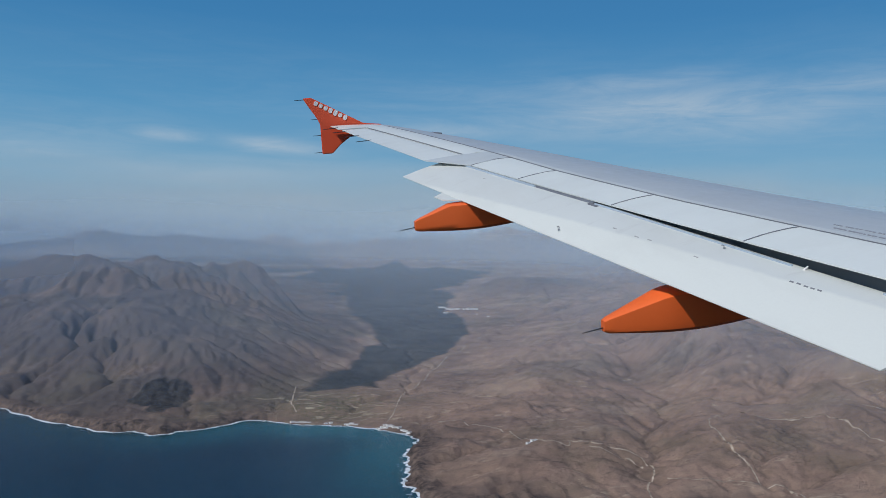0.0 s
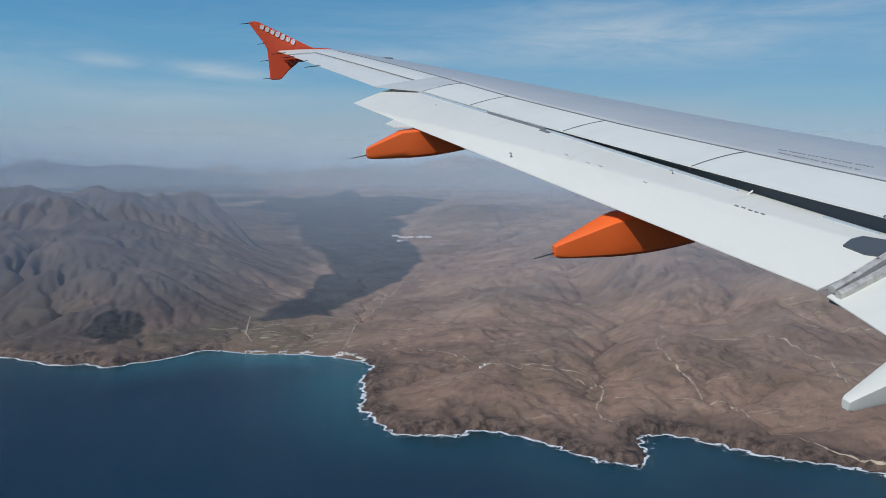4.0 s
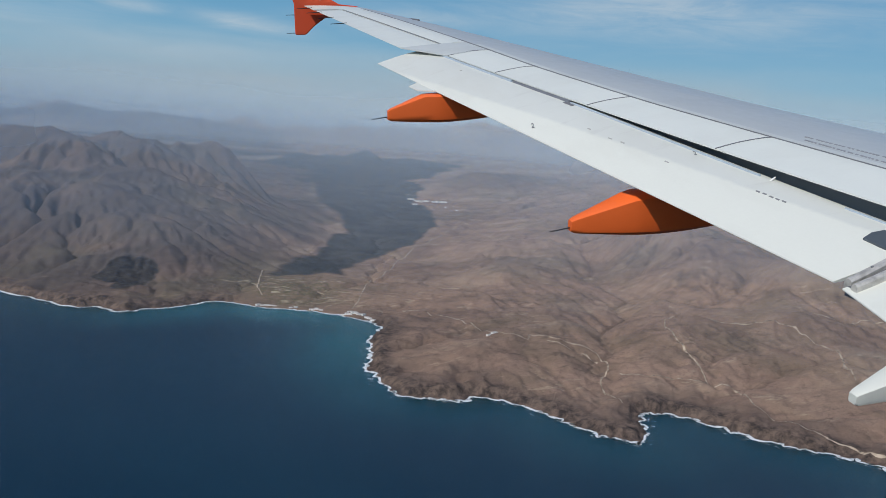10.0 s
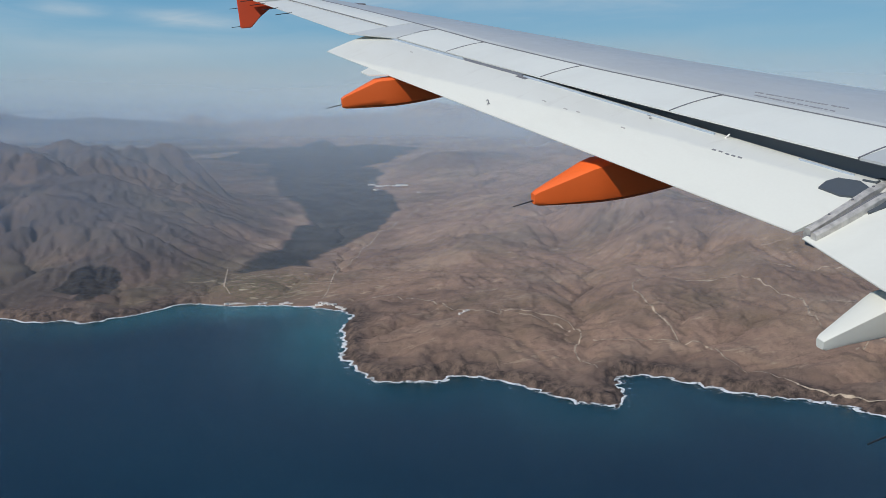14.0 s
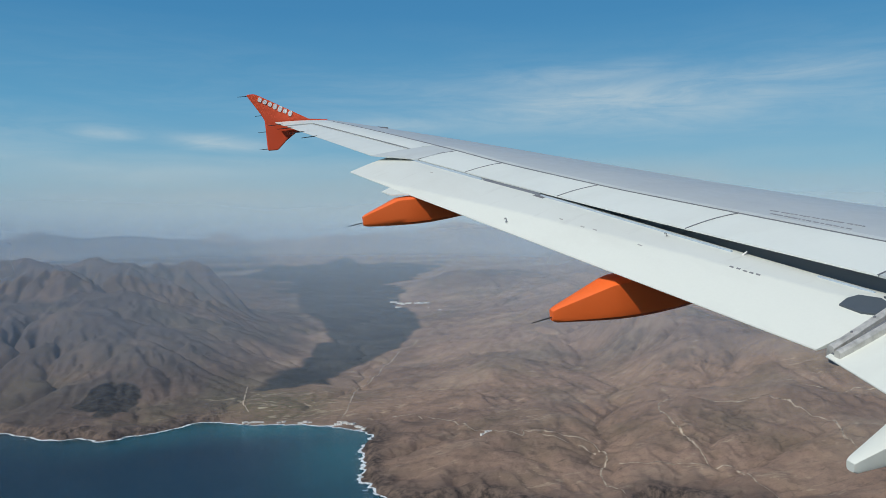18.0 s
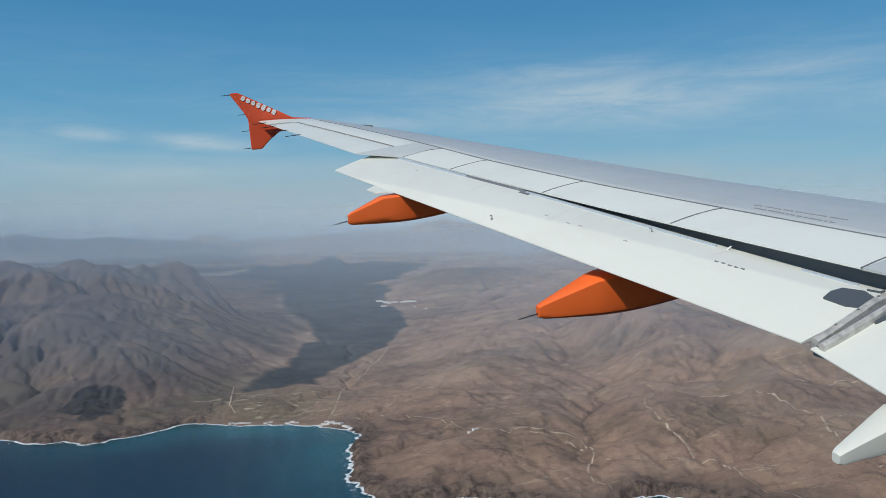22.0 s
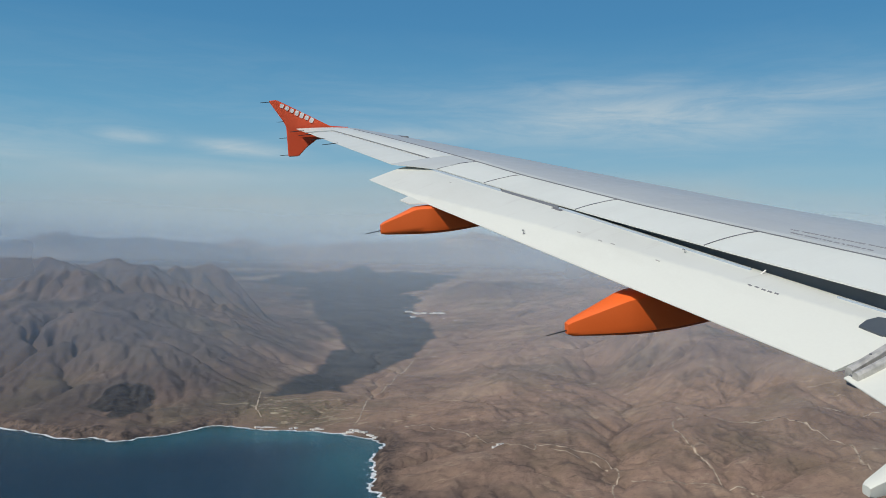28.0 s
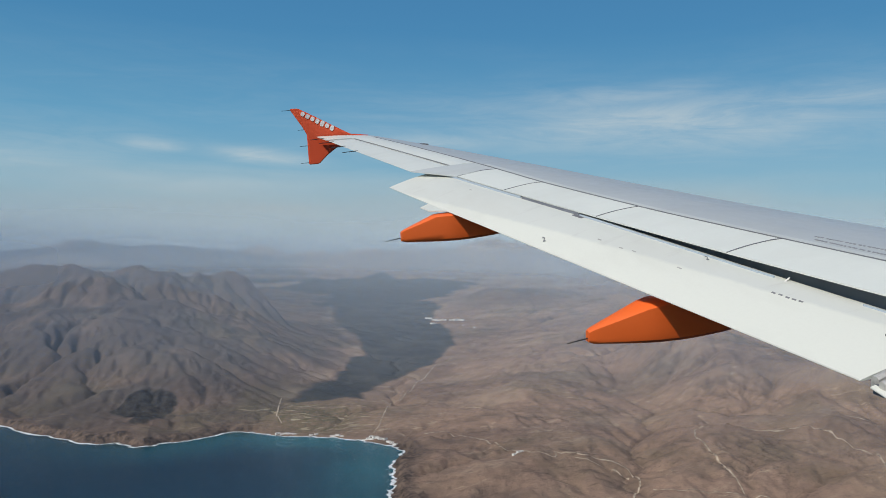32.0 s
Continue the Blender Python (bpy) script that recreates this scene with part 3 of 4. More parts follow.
# faint lines of small lettering on the skin, too worn to read
rs = random.Random(3)
for row, (xa, ya, xb, yb) in enumerate(((-5.43, 8.12, -5.07, 7.34), (-5.49, 8.04, -5.21, 7.32))):
    t = 0.0
    while t < 1:
        w_ = rs.uniform(0.016, 0.034)
        bar("lettering_bar", xa + (xb - xa) * t, ya + (yb - ya) * t, 0.024, w_ * 0.86, z_up, M_FAINT_2, wing, 0.42)
        t += w_ + (0.030 if rs.random() < 0.2 else 0.012)
# small marks on the flap
for x, y in ((-6.32, 7.494), (-6.295, 7.436), (-6.278, 7.371), (-6.258, 7.317), (-6.234, 7.263)):
    bar("flap_mark", x, y, 0.016, 0.036, z_flap, M_GREYMARK, flap_out, 0.3)
for x, y in ((-6.943, 9.036), (-6.879, 8.891), (-7.033, 9.344), (-6.706, 8.33), (-7.708, 11.838)):
    bar("flap_mark", x, y, 0.012, 0.05, z_flap, M_FAINT, flap_out, 0.3)


def z_flap_in(x, y):
    """Height of the inboard flap's top."""
    a, b = x_sp(y) + 0.12, -6.55 - (6.14 - y) * 0.085
    za, zb = z_sp(y) - 0.17, 0.05 - (6.14 - y) * 0.112
    t = max(0.0, min(1.0, (x - a) / (b - a)))
    return za + (zb - za) * t + 0.05 * math.sqrt(t) * (1 - t) * 2.6 + 0.055 * math.sqrt(min(1, t / 0.07)) * (1 - t)


def numeral(text, x, y, zf, size, parent):
    cu = bpy.data.curves.new("numeral", 'FONT')
    cu.body, cu.size, cu.extrude = text, size, 0.001
    cu.align_x, cu.align_y = 'CENTER', 'CENTER'
    tmp = bpy.data.objects.new("numeral", cu)
    me_ = bpy.data.meshes.new_from_object(tmp)
    bpy.data.objects.remove(tmp)
    me_.materials.append(M_GREYMARK)
    ob = new("numeral", me_)
    ob.parent = parent
    e_ = 0.05
    tx = Vector((2 * e_, 0, zf(x + e_, y) - zf(x - e_, y))).normalized()
    n_ = tx.cross(Vector((0, 2 * e_, zf(x, y + e_) - zf(x, y - e_)))).normalized()
    m_ = Matrix((tx, n_.cross(tx), n_)).transposed().to_4x4()
    ob.matrix_local = Matrix.Translation(Vector((x, y, zf(x, y))) + n_ * (0.007 if parent is flap_out else 0.016)) @ m_ @ Matrix.Rotation(radians(-20), 4, 'Z') @ Matrix.Diagonal((0.8, 1.7, 1, 1))
    return tagged(ob, "small dark grey number on the flap")


numeral("2", -7.47, 9.80, z_flap, 0.085, flap_out)
numeral("2", -6.42, 8.34, z_flap, 0.07, flap_out)
numeral("2", -5.62, 5.50, z_flap_in, 0.075, flap_in)

# bright lips and small brackets in the slot
Y_LIP, Y_DARK_0, Y_DARK_1, Y_BR = 7.72, 10.05, 11.03, 7.62


def lip(y0, y1, high, mat, label, dx=-0.022):
    """An upright lip on the flap's nose, just behind the spoilers' rear edge."""
    rings_ = []
    for j in range(17):
        y = y0 + (y1 - y0) * j / 16
        x = x_sp(y) + dx
        zb_ = z_flap(x, y) - 0.01
        zt_ = max(zb_ + 0.012, min(z_sp(y) - 0.010, zb_ + 0.01 + high))
        rings_.append([Vector((x - 0.010, y, zb_)), Vector((x - 0.004, y, zt_)), Vector((x + 0.008, y, zt_)), Vector((x + 0.012, y, zb_))])
    part("slot_lip", loft(rings_), mat, wing, label)


lip(6.56, 6.98, 0.012, M_LIP, "lip of the flap slot, the sky's reflection in its pale blue")
lip(Y_LIP, Y_DARK_0 - 0.02, 0.016, M_LIP, "lip of the flap slot, the sky's reflection in its pale blue")
lip(Y_DARK_1 + 0.02, 12.85, 0.024, M_LIP, "lip of the flap slot, the sky's reflection in its pale blue")
# dark strip added where the slot is only a shaded gap
lip(Y_DARK_0, Y_DARK_1, 0.050, M_SLOT_SHADE, "dark strip for the shaded gap in the flap slot", -0.016)
part("bracket", rod((x_sp(Y_BR) - 0.03, Y_BR, z_flap(x_sp(Y_BR) - 0.03, Y_BR) - 0.01), (x_sp(Y_BR) + 0.015, Y_BR - 0.012, z_flap(x_sp(Y_BR) - 0.03, Y_BR) + 0.03), 0.009, 0.007), M_LOGO, wing, "small white bracket in the flap slot")
for y in (6.02, 5.86, 5.70):
    part("bracket", box(x_sp(y) + 0.02, y, z_flap_in(x_sp(y) + 0.02, y) + 0.004, 0.08, 0.04, 0.014, 0.004), M_LIP, wing, "small white bracket in the flap slot")
bar("flap_mark", -6.97, 10.03, 0.06, 0.16, z_flap, M_SEAL, flap_out, 0.3)

# the curved track between the two flaps; its pockets are dark plates laid on top
RAIL = ((-5.34, 6.38, 0.205), (-5.50, 6.40, 0.235), (-5.83, 6.275, 0.255), (-6.06, 6.225, 0.205), (-6.30, 6.178, 0.145), (-6.50, 6.155, 0.085))
RAIL_2 = ((-5.40, 6.27, 0.195), (-5.65, 6.22, 0.235), (-5.91, 6.125, 0.24), (-6.16, 6.085, 0.185), (-6.39, 6.07, 0.12), (-6.52, 6.07, 0.08))


def spline3(pts, n):
    p_ = [Vector(pts[0])] + [Vector(q) for q in pts] + [Vector(pts[-1])]
    out = []
    for i in range(1, len(p_) - 2):
        for k_ in range(n):
            t = k_ / n
            a, b, c_, d = p_[i - 1:i + 3]
            out.append(0.5 * (2 * b + (c_ - a) * t + (2 * a - 5 * b + 4 * c_ - d) * t * t + (3 * b - a - 3 * c_ + d) * t ** 3))
    return out + [p_[-2]]


def rail(line, w_, dz, mat, label):
    rings_ = []
    for x, y, z in spline3(line, 6):
        z0 = z + dz
        rings_.append([Vector((x, y - w_, z0 - 0.06)), Vector((x, y - w_, z0)), Vector((x, y - w_ * 0.5, z0 + 0.014)),
                       Vector((x, y + w_ * 0.5, z0 + 0.014)), Vector((x, y + w_, z0)), Vector((x, y + w_, z0 - 0.06))])
    return part("flap_rail", loft(rings_), mat, wing, label, True)


rail_a = rail(RAIL, 0.034, 0.012, M_METAL, "curved worn metal flap rail")
rail(RAIL_2, 0.026, 0.008, M_METAL, "curved worn metal flap rail")
rail([((a[0] + b[0]) / 2, (a[1] + b[1]) / 2, (a[2] + b[2]) / 2) for a, b in zip(RAIL, RAIL_2)], 0.045, -0.03, M_SEAL, "dark rubber seal between the rails")
for x, y, z in RAIL[1:5]:
    part("rail_bolt", rod((x, y, z + 0.02), (x, y, z + 0.034), 0.011, 0.009), M_SEAL, rail_a, "dark bolt head")
patch("pocket", ((-6.07, 6.55), (-5.97, 6.585), (-5.87, 6.575), (-5.78, 6.45), (-5.80, 6.34), (-5.95, 6.28), (-6.03, 6.38)), z_flap, M_POCKET, flap_out, "dark plate standing in for a recessed pocket in the flap", 0.016, 0.03)
patch("pocket", ((-5.75, 6.46), (-5.60, 6.55), (-5.42, 6.57), (-5.45, 6.45), (-5.70, 6.37)), z_flap, M_POCKET, flap_out, "dark plate standing in for a recessed pocket in the flap", 0.020, 0.05)
patch("pocket", ((-6.05, 6.115), (-5.86, 6.115), (-5.60, 6.13), (-5.60, 6.04), (-5.85, 6.03), (-6.08, 6.05)), lambda x, y: z_flap(x, 6.3) - 0.012, M_POCKET, flap_in, "dark plate standing in for a recessed pocket in the flap", 0.012, 0.05)
part("seal_plate", box(-5.80, 6.195, 0.08, 1.1, 0.09, 0.06, 0.01), M_SEAL, wing, "dark seal between the flaps")

# yellow ring fitting on the skin
for dx in (-0.05, 0.05):
    rings_ = []
    for i in range(9):
        a_ = math.pi * i / 8
        cx, cz = math.cos(a_) * 0.05, math.sin(a_) * 0.045
        rings_.append([Vector((-4.68 + dx + cx * (1 + 0.25 * math.cos(b_)), 6.68 + 0.014 * math.sin(b_), z_up(-4.68, 6.68) + cz * (1 + 0.25 * math.cos(b_)))) for b_ in (0, 1.57, 3.14, 4.71)])
    part("ring_fitting", loft(rings_), M_YELLOW, wing, "yellow escape rope ring", True)
part("ring_base", box(-4.68, 6.68, z_up(-4.68, 6.68) + 0.004, 0.26, 0.05, 0.012, 0.004), M_YELLOW, wing, "yellow ring base")

# small plate where the outer flap edge steps
patch("flap_tab", ((-8.12, 11.96), (-8.24, 11.95), (-8.40, 11.77), (-8.33, 11.56), (-8.12, 11.5), (-8.00, 11.5)), lambda x, y: 0.875 + (y - 11.85) * 0.147, M_FLAP, flap_out, "white tab at the flap edge", 0.004, 0.010)
part("slat_end", box(-7.52, 15.74, z_up(-7.7, 15.74) - 0.055, 0.13, 0.75, 0.045, 0.018), M_SEAL, wing, "dark grey end of the slat")


# seams between the movable panels
def seam(y, xa, xb, zf, name="seam", w_=0.016, bow=0.0):
    bm = bmesh.new()
    rows_ = []
    for i in range(9):
        t = i / 8
        x = xa + (xb - xa) * t
        yy = y + bow * math.sin(math.pi * t)
        rows_.append([bm.verts.new((x, yy + q * w_ / 2, zf(x, yy) + 0.005)) for q in (-1, 1)])
    for a, b in zip(rows_, rows_[1:]):
        bm.faces.new((a[0], a[1], b[1], b[0]))
    ex_ = bmesh.ops.extrude_face_region(bm, geom=bm.faces[:])
    bmesh.ops.translate(bm, verts=[v for v in ex_["geom"] if isinstance(v, bmesh.types.BMVert)], vec=(0, 0, -0.01))
    return part(name, bm, M_SEAL, wing, "dark rubber seam between panels")


for y in (6.56, 8.2, 9.81, 11.41, 12.45):
    seam(y, x_hinge(y), x_sp(y), z_up, w_=0.013, bow=0.025)
seam(6.08, x_hinge(6.08), x_sp(6.08), z_up, bow=0.03)


def span_line(y0, y1, xf, zf, w_, mat, name, label, n=24):
    bm = bmesh.new()
    rows_ = []
    for i in range(n + 1):
        y = y0 + (y1 - y0) * i / n
        rows_.append([bm.verts.new((xf(y) + q * w_ / 2, y, zf(xf(y) + q * w_ / 2, y) + 0.004)) for q in (-1, 1)])
    for a, b in zip(rows_, rows_[1:]):
        bm.faces.new((a[0], a[1], b[1], b[0]))
    ex_ = bmesh.ops.extrude_face_region(bm, geom=bm.faces[:])
    bmesh.ops.translate(bm, verts=[v for v in ex_["geom"] if isinstance(v, bmesh.types.BMVert)], vec=(0, 0, -0.008))
    return part(name, bm, mat, wing, label)


span_line(13.04, 16.36, x_ail, lambda x, y: AIL_Z(y), 0.013, M_GREYSEAL, "aileron_seal", "dark grey seal along the aileron")


# ---- the land and sea, one sheet each, round the point below the camera ----
def lattice(ix, iy, seed):
    v = (ix * 374761393 + iy * 668265263 + seed * 1442695041) & 0x7fffffff
    v = ((v ^ (v >> 13)) * 1274126177) & 0x7fffffff
    return ((v ^ (v >> 16)) & 0xffff) / 65535.0 * math.tau


def perlin(x, y, seed=0):
    ix, iy = np.floor(x).astype(np.int64), np.floor(y).astype(np.int64)
    fx, fy = x - ix, y - iy
    u, v = fx * fx * fx * (fx * (fx * 6 - 15) + 10), fy * fy * fy * (fy * (fy * 6 - 15) + 10)
    out = 0
    for dx in (0, 1):
        for dy in (0, 1):
            a = lattice(ix + dx, iy + dy, seed)
            g = np.cos(a) * (fx - dx) + np.sin(a) * (fy - dy)
            out = out + g * (u if dx else 1 - u) * (v if dy else 1 - v)
    return out * 1.5


def fbm(x, y, size, octaves, seed, gain=0.5):
    s, amp, tot = 0, 1.0, 0.0
    for o in range(octaves):
        s = s + amp * perlin(x / size * 2 ** o, y / size * 2 ** o, seed + o)
        tot += amp
        amp *= gain
    return s / tot


def ridged(x, y, size, octaves, seed, gain=0.5):
    """Ridges and gullies, 0 to 1."""
    s, amp, tot, w = 0, 1.0, 0.0, 1.0
    for o in range(octaves):
        r = (1 - np.abs(perlin(x / size * 2 ** o, y / size * 2 ** o, seed + o)) * 1.5).clip(0, 1) ** 2
        s = s + amp * r * w
        w = (r * 1.4).clip(0.15, 1)
        tot += amp
        amp *= gain
    return s / tot


def eroded(x, y, size, octaves, seed):
    """Mountain relief in which steep places stay smooth and ridges branch; about 0 to 1."""
    s, amp, gx, gy = np.zeros(x.shape), 0.5, np.zeros(x.shape), np.zeros(x.shape)
    px, py = x / size, y / size
    for o in range(octaves):
        ix, iy = np.floor(px).astype(np.int64), np.floor(py).astype(np.int64)
        fx, fy = px - ix, py - iy
        u, v = fx ** 3 * (fx * (fx * 6 - 15) + 10), fy ** 3 * (fy * (fy * 6 - 15) + 10)
        du, dv = 30 * fx * fx * (fx * (fx - 2) + 1), 30 * fy * fy * (fy * (fy - 2) + 1)
        a, b, c_, d = (lattice(ix + i, iy + j, seed + o) / math.tau for i, j in ((0, 0), (1, 0), (0, 1), (1, 1)))
        n = a + (b - a) * u + (c_ - a) * v + (a - b - c_ + d) * u * v
        gx = gx + du * ((b - a) + (a - b - c_ + d) * v)
        gy = gy + dv * ((c_ - a) + (a - b - c_ + d) * u)
        s = s + amp * n / (1 + gx * gx + gy * gy)
        amp *= 0.5
        px, py = 1.6 * px - 1.2 * py, 1.2 * px + 1.6 * py
    return s * 1.6


def smooth(a, b, x):
    t = ((x - a) / (b - a)).clip(0, 1) if isinstance(x, np.ndarray) else max(0, min(1, (x - a) / (b - a)))
    return t * t * (3 - 2 * t)


COAST = [(-604, 993), (-467, 898), (-316, 739), (-202, 639), (-150, 583), (-122, 560), (-102, 541), (-86, 541), (-73, 529), (-59, 536), (-40, 543),
         (-19, 562), (-1, 560), (17, 546), (35, 542), (53, 534), (70, 522), (83, 509), (89, 493), (83, 472), (76, 447), (74, 425), (68, 406), (69, 388),
         (73, 368), (79, 355), (92, 352), (102, 348), (114, 353), (126, 345), (135, 332), (143, 319), (149, 308), (152, 299), (160, 296), (167, 291),
         (174, 302), (179, 315), (183, 324), (191, 326), (201, 323), (208, 315), (217, 301), (226, 290), (234, 280), (243, 274), (252, 267), (258, 258),
         (261, 246), (276, 214), (300, 175)]
VALLEY = [(50, 560), (120, 760), (250, 1200), (300, 1700), (330, 2500)]
LAVA = [(27, 637), (57, 711), (120, 901), (126, 1084), (112, 1258), (152, 1473), (130, 1998), (0, 2500), (-60, 2900), (820, 2900), (523, 2181), (353, 1678), (298, 1469), (286, 1157), (237, 961), (171, 792), (126, 729), (89, 662), (82, 637)]


def spline(pts, n):
    """A smooth line through the points, n steps a span."""
    p = np.array([pts[0]] + list(pts) + [pts[-1]], float)
    out = []
    for i in range(1, len(p) - 2):
        for k_ in range(n):
            t = k_ / n
            a, b, c_, d = p[i - 1], p[i], p[i + 1], p[i + 2]
            out.append(0.5 * (2 * b + (c_ - a) * t + (2 * a - 5 * b + 4 * c_ - d) * t * t + (3 * b - a - 3 * c_ + d) * t ** 3))
    out.append(p[-2])
    return np.array(out)


shore = spline(COAST, 6)
kn = np.arange(len(shore)) * 0.61
shore = shore + np.stack([perlin(kn, kn * 0 + 3.3, 5), perlin(kn, kn * 0 + 9.1, 6)], 1) * 4.0
ring = np.concatenate([[(-5200, 3600)], shore, [(420, -300), (900, -1600), (2200, -5200), (9000, -5200), (9000, 9000), (-5200, 9000)]])


def to_line(x, y, line):
    best = np.full(x.shape, 1e9)
    for (ax, ay), (bx, by) in zip(line[:-1], line[1:]):
        dx, dy = bx - ax, by - ay
        t = (((x - ax) * dx + (y - ay) * dy) / (dx * dx + dy * dy + 1e-9)).clip(0, 1)
        best = np.minimum(best, (x - ax - t * dx) ** 2 + (y - ay - t * dy) ** 2)
    return np.sqrt(best)


def inside(x, y, poly):
    c_ = np.zeros(x.shape, bool)
    for (ax, ay), (bx, by) in zip(poly, np.roll(np.array(poly, float), -1, 0)):
        if ay == by:
            continue
        c_ ^= ((ay > y) != (by > y)) & (x < (bx - ax) * (y - ay) / (by - ay) + ax)
    return c_


def inland(x, y):
    """Distance from the shore, positive on land."""
    return np.where(inside(x, y, ring), 1.0, -1.0) * to_line(x, y, ring[:len(shore) + 4])


# summits: x, y, height, spread
SUMMITS = ((-155, 1050, 48, 105), (-66, 1065, 26, 62), (4, 1080, 33, 66), (-110, 700, 6, 80), (-30, 790, 15, 85), (-260, 1000, 16, 120),
           (-380, 1080, 38, 150), (-330, 850, 12, 120), (-190, 840, 22, 90), (-95, 880, 20, 80), (-20, 930, 14, 70), (-70, 720, 9, 60), (-620, 1400, 34, 300), (-210, 720, 8, 90),
           (219, 600, 13, 46), (250, 720, 9, 60), (343, 702, 14, 80), (410, 640, 15, 90), (290, 470, 8, 48), (262, 395, 5, 34), (330, 420, 6, 44), (400, 500, 9, 60), (150, 560, 3, 40), (140, 400, 3, 40),
           (585, 603, 28, 140), (560, 860, 26, 160), (760, 1150, 40, 240),
           (-829, 3995, 125, 330), (-275, 3830, 122, 260), (60, 4100, 100, 200), (480, 3700, 140, 150), (730, 3700, 132, 170), (300, 3900, 110, 140),
           (1050, 3900, 110, 250), (1392, 3835, 125, 320), (1730, 2597, 95, 380), (2300, 3300, 130, 420), (-1500, 3700, 110, 420))
WADI = [(160, 285), (172, 310), (170, 327), (180, 358), (192, 377), (210, 425), (237, 484), (273, 548), (304, 638), (328, 721), (390, 830)]


# young cones that rise out of the lava plain
CONES = ((352, 2369, 78, 60), (159, 2515, 30, 80), (450, 1450, 44, 115), (560, 1540, 32, 110), (250, 2900, 24, 60), (560, 2700, 18, 90))


def raw_land(x, y):
    """The land before water has cut it: rounded masses and a rising valley floor."""
    d = inland(x, y)
    r = np.hypot(x, y)
    wx = x + 34 * fbm(x, y, 190, 3, 21)
    wy = y + 34 * fbm(x, y, 190, 3, 31)
    val = to_line(x, y, VALLEY)
    open_ = 1 - np.exp(-(val / (36 + 0.085 * r)) ** 2)
    hills = np.zeros(x.shape)
    for sx, sy, h, w in SUMMITS:
        q = ((wx - sx) ** 2 + (wy - sy) ** 2) / (w * w)
        hills = hills + h * np.exp(-q * 0.9)
    near = smooth(3200, 1500, r)
    cut = eroded(wx, wy, 190, 7, 41)
    big_ = ridged(x, y, 800, 3, 45, 0.4)
    away = smooth(0, 90, d)
    mass = hills * (0.51 + 1.04 * cut * near + 0.17 * (1 - near) + (0.5 * big_ + 0.22 * ridged(wx, wy, 420, 4, 47) - 0.1) * (1 - near))
    cones = sum(h * np.exp(-1.3 * np.sqrt((wx - sx) ** 2 + (wy - sy) ** 2 + 500) / w) for sx, sy, h, w in CONES)
    flat = 0.0165 * np.minimum(d, 2600)
    lumps = eroded(wx, wy, 110, 7, 61)
    roll = 11.0 * open_ * smooth(2, 130, d) * (0.15 + 1.25 * lumps) * near
    bowl = np.exp(-(((x + 78) / 21) ** 2 + ((y - 612) / 40) ** 2) ** 2)
    beach = np.exp(-(((x - 30) / 62) ** 2 + ((y - 530) / 45) ** 2) ** 2)
    cliff = (1 - beach) * (5.4 + 4.4 * fbm(x, y, 45, 3, 71)) * (0.7 * smooth(0, 5.0, d + 4.5 * fbm(x, y, 11, 3, 72)) + 0.3 * smooth(4, 9, d + 6 * fbm(x, y, 13, 3, 73)))
    wad = to_line(x, y, np.array(WADI, float)) + 7 * fbm(x, y, 40, 3, 77)
    sink = 1 - 0.40 * np.exp(-(np.maximum(wad, 0) / (10 + 0.022 * r)) ** 2)
    z = flat + mass * sink * (0.30 + 0.70 * away) * (0.12 + 0.88 * open_) * (1 - 0.25 * bowl) + cones + roll * sink + cliff * (0.35 + 0.65 * sink)
    return z, d, open_, beach, bowl, near


